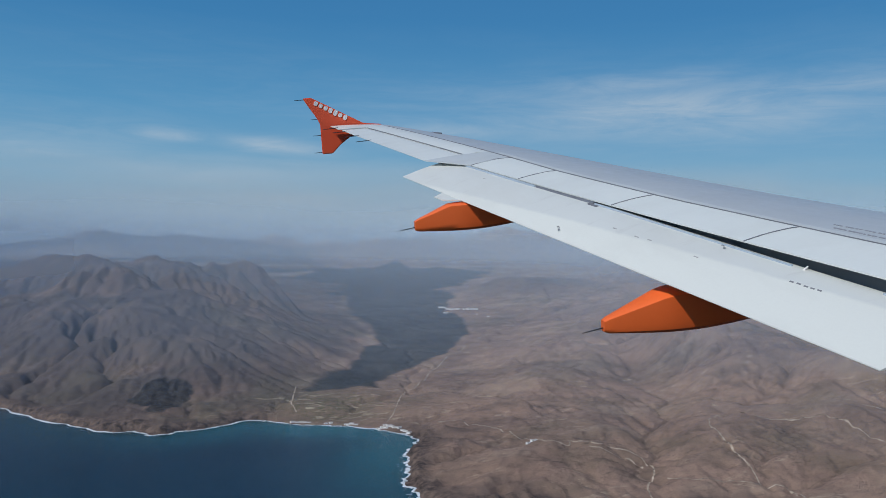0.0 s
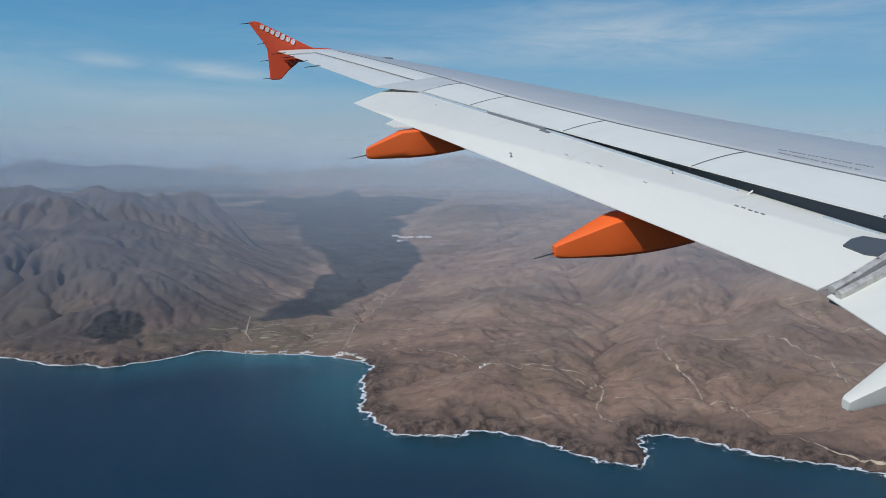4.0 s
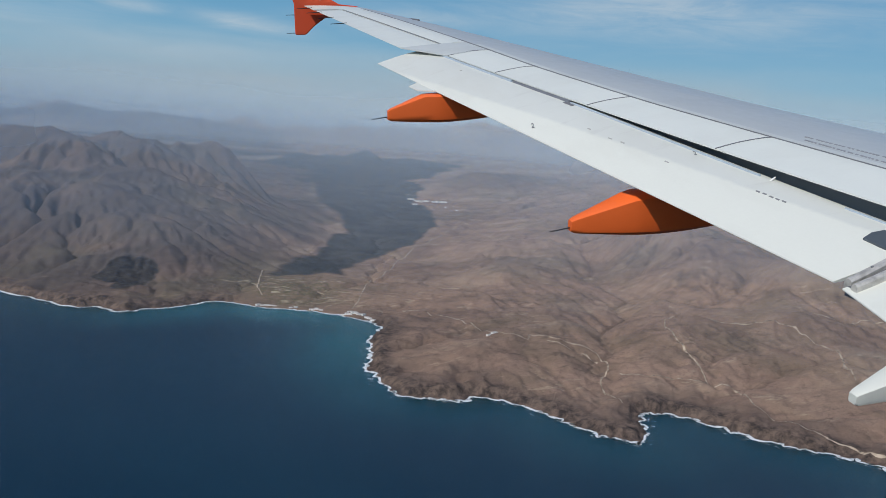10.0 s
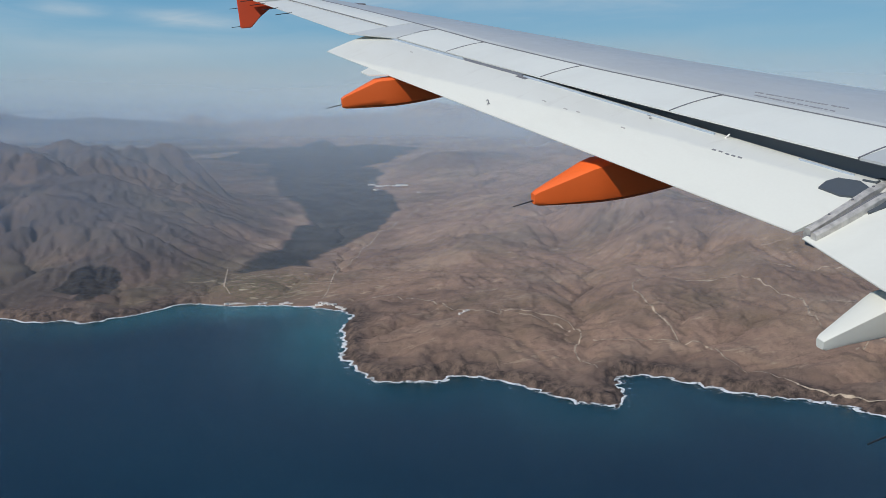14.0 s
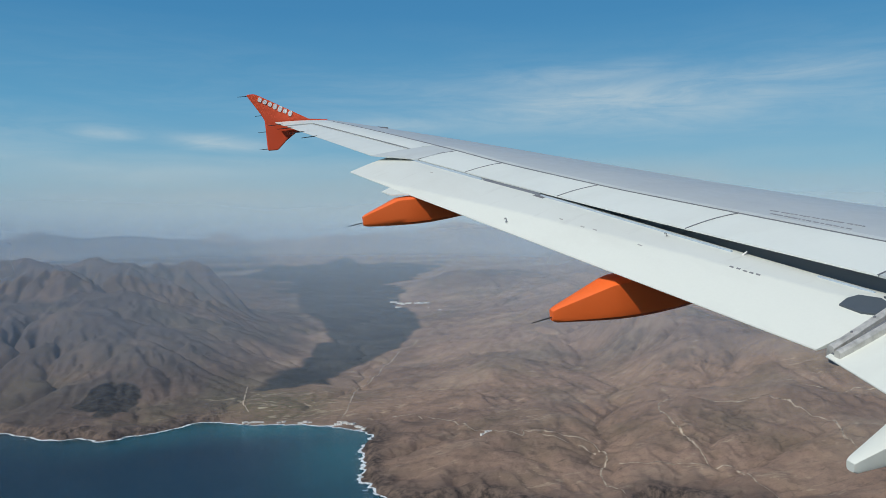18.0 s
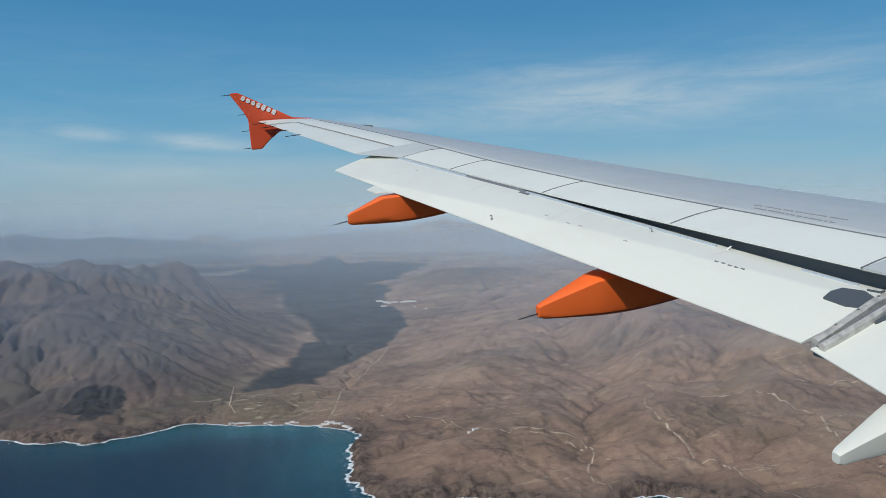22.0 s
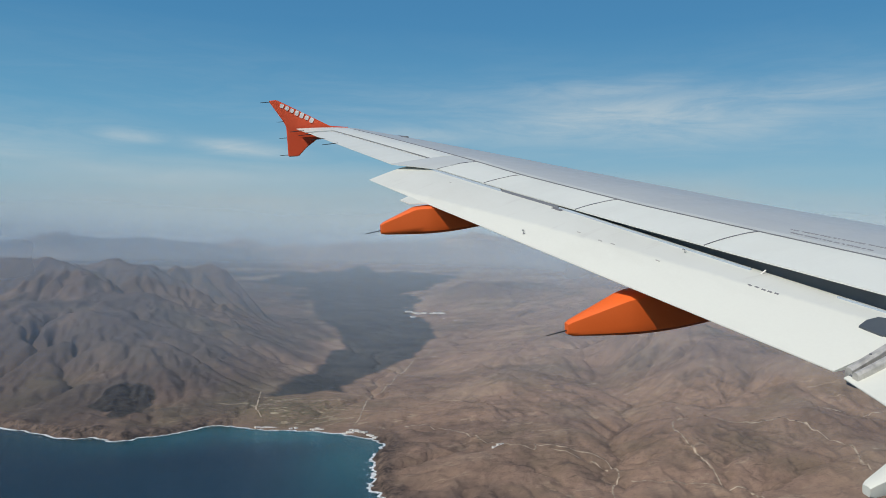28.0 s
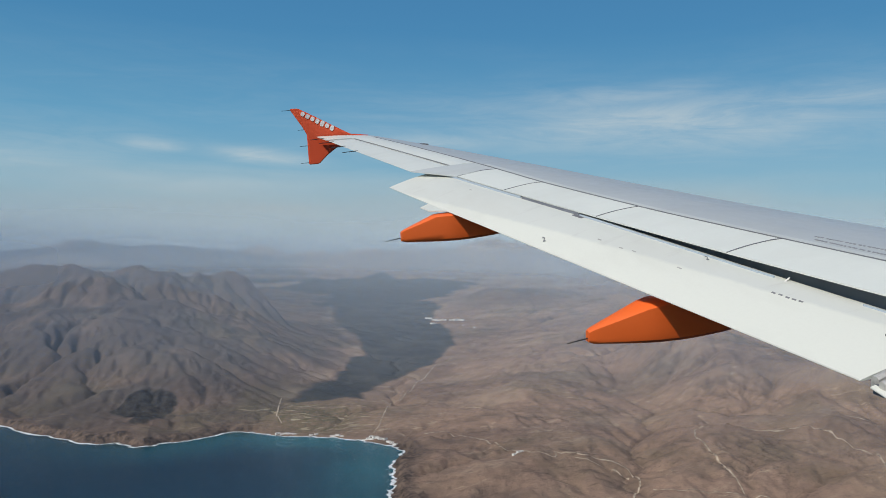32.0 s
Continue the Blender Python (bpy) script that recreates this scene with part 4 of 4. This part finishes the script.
def carve(x0, y0, step, nx, ny, rounds=11, power=0.026):
    """Rain runs down the raw land and cuts branching gullies: a plain stream-power erosion on a square grid."""
    gx, gy = np.meshgrid(x0 + step * np.arange(nx), y0 + step * np.arange(ny))
    z, d, open_, _, _, _ = raw_land(gx, gy)
    z = z + 2.0 * fbm(gx, gy, 26, 5, 83, 0.6) * open_ * smooth(0, 10, d)
    start = z.copy()
    sea = (d < 1.0)
    z = np.where(sea, 0.0, np.maximum(z, 0.3))
    rim = sea.copy()
    rim[0, :] = rim[-1, :] = rim[:, 0] = rim[:, -1] = True
    shifts = [(i, j) for i in (-1, 0, 1) for j in (-1, 0, 1) if i or j]
    index = np.arange(nx * ny).reshape(ny, nx)
    area = None
    for it in range(rounds):
        if it % 3 == 0:                       # fill the pits, so that all water reaches the sea
            w = np.where(rim, z, 1e6)
            for _ in range(260):
                p = np.pad(w, 1, constant_values=1e6)
                low = np.minimum.reduce([p[1 + i:1 + i + ny, 1 + j:1 + j + nx] for i, j in shifts]) + 0.01
                w2 = np.where(rim, z, np.maximum(z, np.minimum(w, low)))
                if np.abs(w2 - w).max() < 1e-4:
                    break
                w = w2
            z = np.where(w < 1e5, w, z)
        p = np.pad(z, 1, constant_values=1e6)
        pi = np.pad(index, 1, mode='edge')
        best, to, far = np.zeros(z.shape), index.copy(), np.full(z.shape, step)
        for i, j in shifts:
            dist = step * math.hypot(i, j)
            fall = (z - p[1 + i:1 + i + ny, 1 + j:1 + j + nx]) / dist
            m = fall > best
            best = np.where(m, fall, best)
            to = np.where(m, pi[1 + i:1 + i + ny, 1 + j:1 + j + nx], to)
            far = np.where(m, dist, far)
        order = np.argsort(z, axis=None).tolist()
        rec, acc = to.ravel().tolist(), [step * step] * (nx * ny)
        for k_ in reversed(order):
            if rec[k_] != k_:
                acc[rec[k_]] += acc[k_]
        area = np.array(acc).reshape(ny, nx)
        f = (power * np.sqrt(area) * (0.25 + 0.75 * open_) / far * step)
        fl, zl, fixed = f.ravel().tolist(), z.ravel().tolist(), rim.ravel().tolist()
        for k_ in order:
            r_ = rec[k_]
            if r_ != k_ and not fixed[k_]:
                zl[k_] = (zl[k_] + fl[k_] * zl[r_]) / (1 + fl[k_])
        z = np.array(zl).reshape(ny, nx)
        p = np.pad(z, 1, mode='edge')
        soft_ = (p[:-2, 1:-1] + p[2:, 1:-1] + p[1:-1, :-2] + p[1:-1, 2:]) / 4
        z = np.where(rim, z, z + 0.03 * (soft_ - z))
    return z - start, np.log10(area / (step * step))


GX, GY, GS, GNX, GNY = -640.0, 150.0, 3.4, 430, 380
DELTA, FLOW = carve(GX, GY, GS, GNX, GNY)


def sample(grid, x, y):
    u, v = (x - GX) / GS, (y - GY) / GS
    ok = (u >= 0) & (v >= 0) & (u < GNX - 1) & (v < GNY - 1)
    u, v = u.clip(0, GNX - 1.001), v.clip(0, GNY - 1.001)
    i, j = u.astype(int), v.astype(int)
    a, b = u - i, v - j
    g = grid[j, i] * (1 - a) * (1 - b) + grid[j, i + 1] * a * (1 - b) + grid[j + 1, i] * (1 - a) * b + grid[j + 1, i + 1] * a * b
    edge = np.minimum(np.minimum(u, GNX - 1 - u), np.minimum(v, GNY - 1 - v))
    return np.where(ok, g, 0) * smooth(0, 25, edge)


def scarps(x, y, d, open_):
    """Fluted patches on the hillsides, 0 to 1, and the flutes in them, which are coloured darker."""
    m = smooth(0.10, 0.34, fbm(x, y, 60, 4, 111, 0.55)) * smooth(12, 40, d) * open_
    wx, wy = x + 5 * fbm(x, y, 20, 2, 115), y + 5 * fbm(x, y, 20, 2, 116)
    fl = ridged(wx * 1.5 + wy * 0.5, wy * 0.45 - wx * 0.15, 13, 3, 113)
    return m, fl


def terrain(x, y):
    z, d, open_, beach, bowl, near = raw_land(x, y)
    z = z + sample(DELTA, x, y) * smooth(2, 14, d) * (0.70 + 0.30 * smooth(0, 120, x)) * (1 - 0.38 * smooth(60, 150, x) * smooth(900, 600, y))
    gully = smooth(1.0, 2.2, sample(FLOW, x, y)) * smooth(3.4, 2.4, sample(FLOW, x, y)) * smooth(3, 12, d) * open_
    z = z + (0.60 * fbm(x, y, 10, 4, 81, 0.6) + 1.1 * open_ * (ridged(x, y, 17, 3, 88) - 0.4) + 0.30 * open_ * fbm(x, y, 4.0, 3, 85)) * smooth(0, 6, d) * near
    sm, fl = scarps(x, y, d, open_)
    z = z - 2.6 * sm * fl * near
    z = np.where(d > 0, np.maximum(z, 0.3) * smooth(-1.0, 3.5, d) + 0.15, -3.0 - 0.05 * np.abs(d).clip(0, 200))
    return z, d, open_, beach, bowl, gully


# the plan above is drawn small; SIZE brings it to metres, and the hazy far land is pulled in along the eye's sight
# lines to keep its look from there
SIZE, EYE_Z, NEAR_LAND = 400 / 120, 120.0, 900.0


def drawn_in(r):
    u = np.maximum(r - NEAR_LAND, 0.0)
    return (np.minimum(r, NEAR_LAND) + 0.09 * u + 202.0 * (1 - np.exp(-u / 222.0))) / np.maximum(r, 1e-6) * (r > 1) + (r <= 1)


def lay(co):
    """Plan points to the place, in metres; far ones slide towards the eye, shaped to its view."""
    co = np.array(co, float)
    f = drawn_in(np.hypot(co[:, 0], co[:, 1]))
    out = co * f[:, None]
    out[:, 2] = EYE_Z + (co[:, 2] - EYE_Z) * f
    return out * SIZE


def polar(az, rr):
    a, r = np.meshgrid(az, rr)
    return np.sin(a) * r, np.cos(a) * r


def sheet(name, az, rr, zf, mat, attrs):
    """A sheet round the origin; its azimuths close into a full turn."""
    x, y = polar(az, rr)
    z = zf(x, y)
    extra = attrs(x, y)
    nr, na = x.shape
    co = np.stack([x, y, z], -1).reshape(-1, 3)
    i = np.arange(nr - 1)[:, None] * na
    j = np.arange(na)[None, :]
    jn = (j + 1) % na
    quads = np.stack([i + j, i + na + j, i + na + jn, i + jn], -1).reshape(-1, 4)
    hub = len(co)
    co = np.concatenate([co, [[0, 0, float(z[0].mean())]]])
    me = bpy.data.meshes.new(name)
    tri = np.stack([np.full(na, hub), np.arange(na), (np.arange(na) + 1) % na], -1)
    nq, nt = len(quads), len(tri)
    me.vertices.add(len(co))
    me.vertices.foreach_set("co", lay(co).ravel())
    me.loops.add(nq * 4 + nt * 3)
    me.loops.foreach_set("vertex_index", np.concatenate([quads.ravel(), tri.ravel()]).astype(np.int32))
    me.polygons.add(nq + nt)
    me.polygons.foreach_set("loop_start", np.concatenate([np.arange(nq) * 4, nq * 4 + np.arange(nt) * 3]).astype(np.int32))
    me.update(calc_edges=True)
    me.validate()
    me.polygons.foreach_set("use_smooth", [True] * len(me.polygons))
    at = me.attributes.new("plan", 'FLOAT_VECTOR', 'POINT')
    at.data.foreach_set("vector", co.astype(np.float32).ravel())
    for key, v in extra.items():
        at = me.attributes.new(key, 'FLOAT', 'POINT')
        at.data.foreach_set("value", np.append(v.ravel(), 0.0).astype(np.float32))
    me.materials.append(mat)
    return new(name, me)


FINE = np.radians(np.arange(-32, 66, 0.11))
AZ = np.concatenate([FINE, np.radians(np.arange(70, 326, 4.0))])
RR = np.exp(np.linspace(math.log(150), math.log(4880), 820))
store = {}


def land_z(x, y):
    store["t"] = terrain(x, y)
    return store["t"][0]


def land_marks(x, y):
    z, d, open_, beach, bowl, gully = store["t"]
    edge = to_line(x, y, np.array(LAVA + [LAVA[0]], float)) * np.where(inside(x, y, LAVA), 1, -1) + (10 + 0.05 * np.hypot(x, y).clip(0, 4000) * smooth(900, 2200, y)) * 1.3 * (fbm(x, y, 60, 4, 91, 0.55) * smooth(1300, 800, y) + 1.6 * fbm(x, y, 330, 4, 92, 0.5) * smooth(800, 1300, y))
    lava = smooth(-3, 4, edge)
    sm, fl = scarps(x, y, d, open_)
    rim_ = smooth(-26, -6, edge) * smooth(0, -4, edge) * smooth(-0.1, 0.3, fbm(x, y, 40, 4, 117)) * smooth(2200, 1200, y)
    shore_rock = smooth(34, 6, d + 26 * fbm(x, y, 46, 4, 118)) * smooth(40, 80, x) * (1 - beach)
    wash = smooth(0.05, 0.30, fbm(x * 0.6, y * 1.3, 70, 5, 95, 0.6)) * smooth(60, 160, x)
    gr = np.gradient(z, axis=0) / np.maximum(np.gradient(np.hypot(x, y), axis=0), 1e-6)
    cliff = smooth(15, 3, d + 9 * fbm(x, y, 26, 4, 98)) * (1 - beach) * (d > -3) + smooth(0.6, 1.1, np.abs(gr)) * 0.5 
    green = np.exp(-(((x - 40) / 50) ** 2 + ((y - 590) / 45) ** 2)) * 0.8
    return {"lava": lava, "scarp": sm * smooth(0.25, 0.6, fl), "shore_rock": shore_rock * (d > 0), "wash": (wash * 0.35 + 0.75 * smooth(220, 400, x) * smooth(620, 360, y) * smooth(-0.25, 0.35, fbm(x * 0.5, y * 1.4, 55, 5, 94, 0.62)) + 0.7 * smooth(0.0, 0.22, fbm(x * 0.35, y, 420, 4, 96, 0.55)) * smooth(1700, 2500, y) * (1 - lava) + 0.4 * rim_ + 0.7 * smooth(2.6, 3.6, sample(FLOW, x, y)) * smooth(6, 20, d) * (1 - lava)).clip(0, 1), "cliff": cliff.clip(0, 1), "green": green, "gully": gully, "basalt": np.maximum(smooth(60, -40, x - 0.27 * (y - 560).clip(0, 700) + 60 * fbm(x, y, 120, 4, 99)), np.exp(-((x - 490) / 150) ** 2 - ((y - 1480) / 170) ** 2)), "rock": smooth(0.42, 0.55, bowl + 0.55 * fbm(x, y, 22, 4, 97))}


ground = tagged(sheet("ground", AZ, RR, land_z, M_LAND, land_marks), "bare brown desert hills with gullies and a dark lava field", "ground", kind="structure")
AZ2 = np.concatenate([np.radians(np.arange(-32, 66, 0.6)), np.radians(np.arange(70, 326, 4.0))])
RR2 = np.exp(np.linspace(math.log(60), math.log(4870), 150))
water = tagged(sheet("water", AZ2, RR2, lambda x, y: x * 0.0, M_SEA,
                     lambda x, y: {"shallow": (smooth(-75, -4, inland(x, y)) ** 1.6 * (0.25 + 0.75 * np.exp(-(((x - 30) / 90) ** 2 + ((y - 500) / 90) ** 2)))).clip(0, 1)}),
               "deep blue sea with small waves", "sea", kind="structure")


def height_at(pts):
    a = np.array(pts, float)
    return terrain(a[:, 0], a[:, 1])[0]


# surf along the shore
def strip(name, line, offs_a, offs_b, zz, mat, drape=0.0):
    """A band along a line between two sideways offsets."""
    t = np.gradient(line, axis=0)
    nrm = np.stack([-t[:, 1], t[:, 0]], 1) / np.maximum(np.linalg.norm(t, axis=1), 1e-6)[:, None]
    a, b = line + nrm * offs_a[:, None], line + nrm * offs_b[:, None]
    n = len(line)
    za, zb = (height_at(a) + drape, height_at(b) + drape) if drape else (zz, zz)
    vs = [(p[0], p[1], za[i]) for i, p in enumerate(a)] + [(p[0], p[1], zb[i]) for i, p in enumerate(b)]
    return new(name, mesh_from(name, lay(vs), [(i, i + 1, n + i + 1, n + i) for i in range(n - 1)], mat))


surf_line = np.concatenate([np.linspace(a, b, 6, endpoint=False) for a, b in zip(shore[:-1], shore[1:])])
kk = np.arange(len(surf_line)) * 0.21
wob = perlin(kk, kk * 0 + 1.7, 12)
rag = perlin(kk * 3.1, kk * 0 + 8.8, 14)
wide = 0.30 + 1.9 * np.maximum(0, perlin(kk * 0.4, kk * 0 + 5.2, 13) + 0.12 + 0.5 * rag)
surf = tagged(strip("surf", surf_line, -0.5 - wide + 0.6 * wob, 0.7 + wob * 0.3, np.full(len(surf_line), 0.10), M_FOAM), "white surf breaking along the rocky shore", "surf", kind="stuff")
tagged(strip("loose_foam", surf_line, -3.5 - 3.0 * np.maximum(0, perlin(kk * 0.3, kk * 0 + 3.4, 15) + 0.3), np.full(len(kk), 0.5), np.full(len(surf_line), 0.06), M_FOAM_2), "broken foam drifting off the rocks", "surf", kind="stuff")

# dirt tracks
TRACKS = (
    ((234, 348), (241, 371), (245, 392), (248, 415), (252, 427), (262, 432), (278, 426), (302, 418)), ((234, 348), (223, 355), (213, 359), (202, 361), (195, 369)),
    ((234, 348), (245, 343), (239, 316), (242, 295), (249, 281), (251, 276), (275, 240)), ((166, 430), (175, 414), (187, 410), (197, 400), (193, 379), (181, 362), (176, 343), (176, 328)),
    ((171, 413), (181, 403), (190, 400), (192, 390)), ((77, 538), (86, 560), (102, 621), (116, 640), (154, 738), (199, 831), (236, 903), (259, 946)),
    ((108, 518), (125, 508), (137, 468), (143, 442), (161, 422), (166, 430)), ((302, 418), (319, 408), (324, 389), (328, 369), (315, 348), (304, 327)),
    ((278, 1369), (332, 1266), (398, 1231), (480, 1200), (560, 1190)), ((19, 647), (14, 592), (17, 569)), ((340, 440), (368, 431), (388, 424), (409, 421)),
    ((335, 363), (355, 331), (365, 295), (400, 300)), ((335, 363), (372, 352), (405, 345), (450, 352)), ((300, 300), (330, 310), (372, 300), (430, 312)),
    ((355, 331), (390, 322), (440, 330), (500, 300)), ((365, 295), (400, 300), (420, 330), (470, 380), (520, 400)),
)
for i, tr in enumerate(TRACKS):
    line = spline(tr, 24)
    kt = np.arange(len(line)) * 0.16
    line = line + np.stack([perlin(kt, kt * 0 + 2.1 + i, 31), perlin(kt, kt * 0 + 7.7 + i, 32)], 1) * 0.35 * np.minimum(1, np.minimum(kt, kt[::-1]) / 1.5)[:, None]
    w = (0.22 + 0.00045 * np.hypot(line[:, 0], line[:, 1])) * (1 + 0.35 * perlin(kt * 1.3, kt * 0 + 4.4 + i, 33))
    tagged(strip("dirt_track", line, -w, w, None, M_TRACK, 0.45), "pale dirt track across the brown hills", "dirt track", kind="structure")


# houses
def house(x, y, z, sx, sy, sz, turn, kind_):
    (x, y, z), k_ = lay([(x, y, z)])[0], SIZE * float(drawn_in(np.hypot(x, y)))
    sx, sy, sz = sx * k_, sy * k_, sz * k_
    ob = tagged(new("house"), "small white flat-roofed house" if kind_ else "long low white farm building", "house", "white houses by the shore" if kind_ else "farm buildings inland")
    ob.matrix_world = pose(x, y, z, 0, 0, turn)
    part("wall", box(0, 0, sz / 2 - 1.5, sx, sy, sz + 3.0), M_LIME, ob)
    part("roof", box(0, 0, sz + 0.08, sx * 1.03, sy * 1.03, 0.16, 0.03), M_ROOF, ob)
    for u in (-0.27, 0.27):
        part("window", box(u * sx, -sy / 2 - 0.02, sz * 0.5, sx * 0.16, 0.06, sz * 0.34), M_GLASS, ob)


rng = random.Random(7)
spots = []
for x0, y0, x1, y1, n in ((13, 550, 27, 546, 5), (35, 543, 41, 541, 2), (49, 538, 57, 535, 3), (68, 525, 78, 520, 4), (74, 528, 89, 503, 10)):
    for i in range(n):
        t = (i + rng.uniform(0.3, 0.7)) / n
        spots.append((x0 + (x1 - x0) * t, y0 + (y1 - y0) * t + rng.uniform(1, 4), 1))
for i in range(8):
    spots.append((274 + i * 6 + rng.uniform(-3, 3), 1304 - i * 8 + rng.uniform(-6, 6), 0))
spots += [(142, 431, 1), (146, 433, 1), (265, 1220, 0), (306, 1121, 1), (299, 1160, 1)]
zs = height_at([s[:2] for s in spots])
for (x, y, kd), z in zip(spots, zs):
    s = 1.05 if kd else 3.2
    house(x, y, z, rng.uniform(2.0, 4.0) * s, rng.uniform(1.3, 2.2) * s, rng.uniform(0.5, 0.95) * (1 if kd else 1.8), rng.uniform(-30, 30), kd)

# distance haze put into the tint of added see-through rings, one behind the other, densest near flight height
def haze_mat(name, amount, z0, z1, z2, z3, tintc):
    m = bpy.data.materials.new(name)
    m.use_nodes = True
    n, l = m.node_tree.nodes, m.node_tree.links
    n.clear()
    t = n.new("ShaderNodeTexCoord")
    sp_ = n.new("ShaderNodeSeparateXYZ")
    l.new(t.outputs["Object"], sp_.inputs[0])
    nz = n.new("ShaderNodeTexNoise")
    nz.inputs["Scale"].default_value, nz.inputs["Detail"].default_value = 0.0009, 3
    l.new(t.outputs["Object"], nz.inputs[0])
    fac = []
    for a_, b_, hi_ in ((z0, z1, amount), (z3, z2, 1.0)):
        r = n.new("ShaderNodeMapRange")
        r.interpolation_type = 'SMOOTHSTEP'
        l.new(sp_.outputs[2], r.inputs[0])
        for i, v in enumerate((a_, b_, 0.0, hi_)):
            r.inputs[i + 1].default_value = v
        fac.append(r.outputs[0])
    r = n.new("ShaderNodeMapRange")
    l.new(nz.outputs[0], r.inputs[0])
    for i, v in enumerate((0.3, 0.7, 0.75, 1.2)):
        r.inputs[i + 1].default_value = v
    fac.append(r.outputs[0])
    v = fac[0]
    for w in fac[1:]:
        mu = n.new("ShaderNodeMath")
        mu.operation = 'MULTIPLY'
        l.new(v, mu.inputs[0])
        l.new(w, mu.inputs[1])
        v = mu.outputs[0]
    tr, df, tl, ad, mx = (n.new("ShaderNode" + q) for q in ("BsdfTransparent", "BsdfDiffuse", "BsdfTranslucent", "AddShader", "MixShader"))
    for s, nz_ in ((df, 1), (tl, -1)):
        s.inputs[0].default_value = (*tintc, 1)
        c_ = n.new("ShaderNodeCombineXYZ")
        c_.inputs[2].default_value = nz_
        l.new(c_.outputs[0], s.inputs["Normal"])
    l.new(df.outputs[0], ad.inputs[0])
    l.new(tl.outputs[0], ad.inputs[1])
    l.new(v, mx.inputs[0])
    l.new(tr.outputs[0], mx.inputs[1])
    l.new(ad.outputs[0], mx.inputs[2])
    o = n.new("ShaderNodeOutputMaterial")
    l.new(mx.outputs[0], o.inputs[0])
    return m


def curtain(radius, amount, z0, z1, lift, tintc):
    """A see-through ring that carries painted haze: none at the ground, full from z1 to eye height, gone lift degrees
    above the horizon.
    """
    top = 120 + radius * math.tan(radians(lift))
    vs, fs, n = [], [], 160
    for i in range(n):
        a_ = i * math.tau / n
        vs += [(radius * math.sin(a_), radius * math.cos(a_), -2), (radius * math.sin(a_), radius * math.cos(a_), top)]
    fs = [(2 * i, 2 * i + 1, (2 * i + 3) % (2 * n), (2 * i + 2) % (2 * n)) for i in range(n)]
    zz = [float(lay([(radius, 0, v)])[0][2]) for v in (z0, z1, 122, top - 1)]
    ob = new("haze", mesh_from("haze", lay(vs), fs, haze_mat("painted_haze", amount, *zz, tintc), True))
    return tagged(ob, "see-through ring with the haze over the land put into its tint", "haze", kind="stuff")


# farther rings get a paler tint, imitating light scattered in the air
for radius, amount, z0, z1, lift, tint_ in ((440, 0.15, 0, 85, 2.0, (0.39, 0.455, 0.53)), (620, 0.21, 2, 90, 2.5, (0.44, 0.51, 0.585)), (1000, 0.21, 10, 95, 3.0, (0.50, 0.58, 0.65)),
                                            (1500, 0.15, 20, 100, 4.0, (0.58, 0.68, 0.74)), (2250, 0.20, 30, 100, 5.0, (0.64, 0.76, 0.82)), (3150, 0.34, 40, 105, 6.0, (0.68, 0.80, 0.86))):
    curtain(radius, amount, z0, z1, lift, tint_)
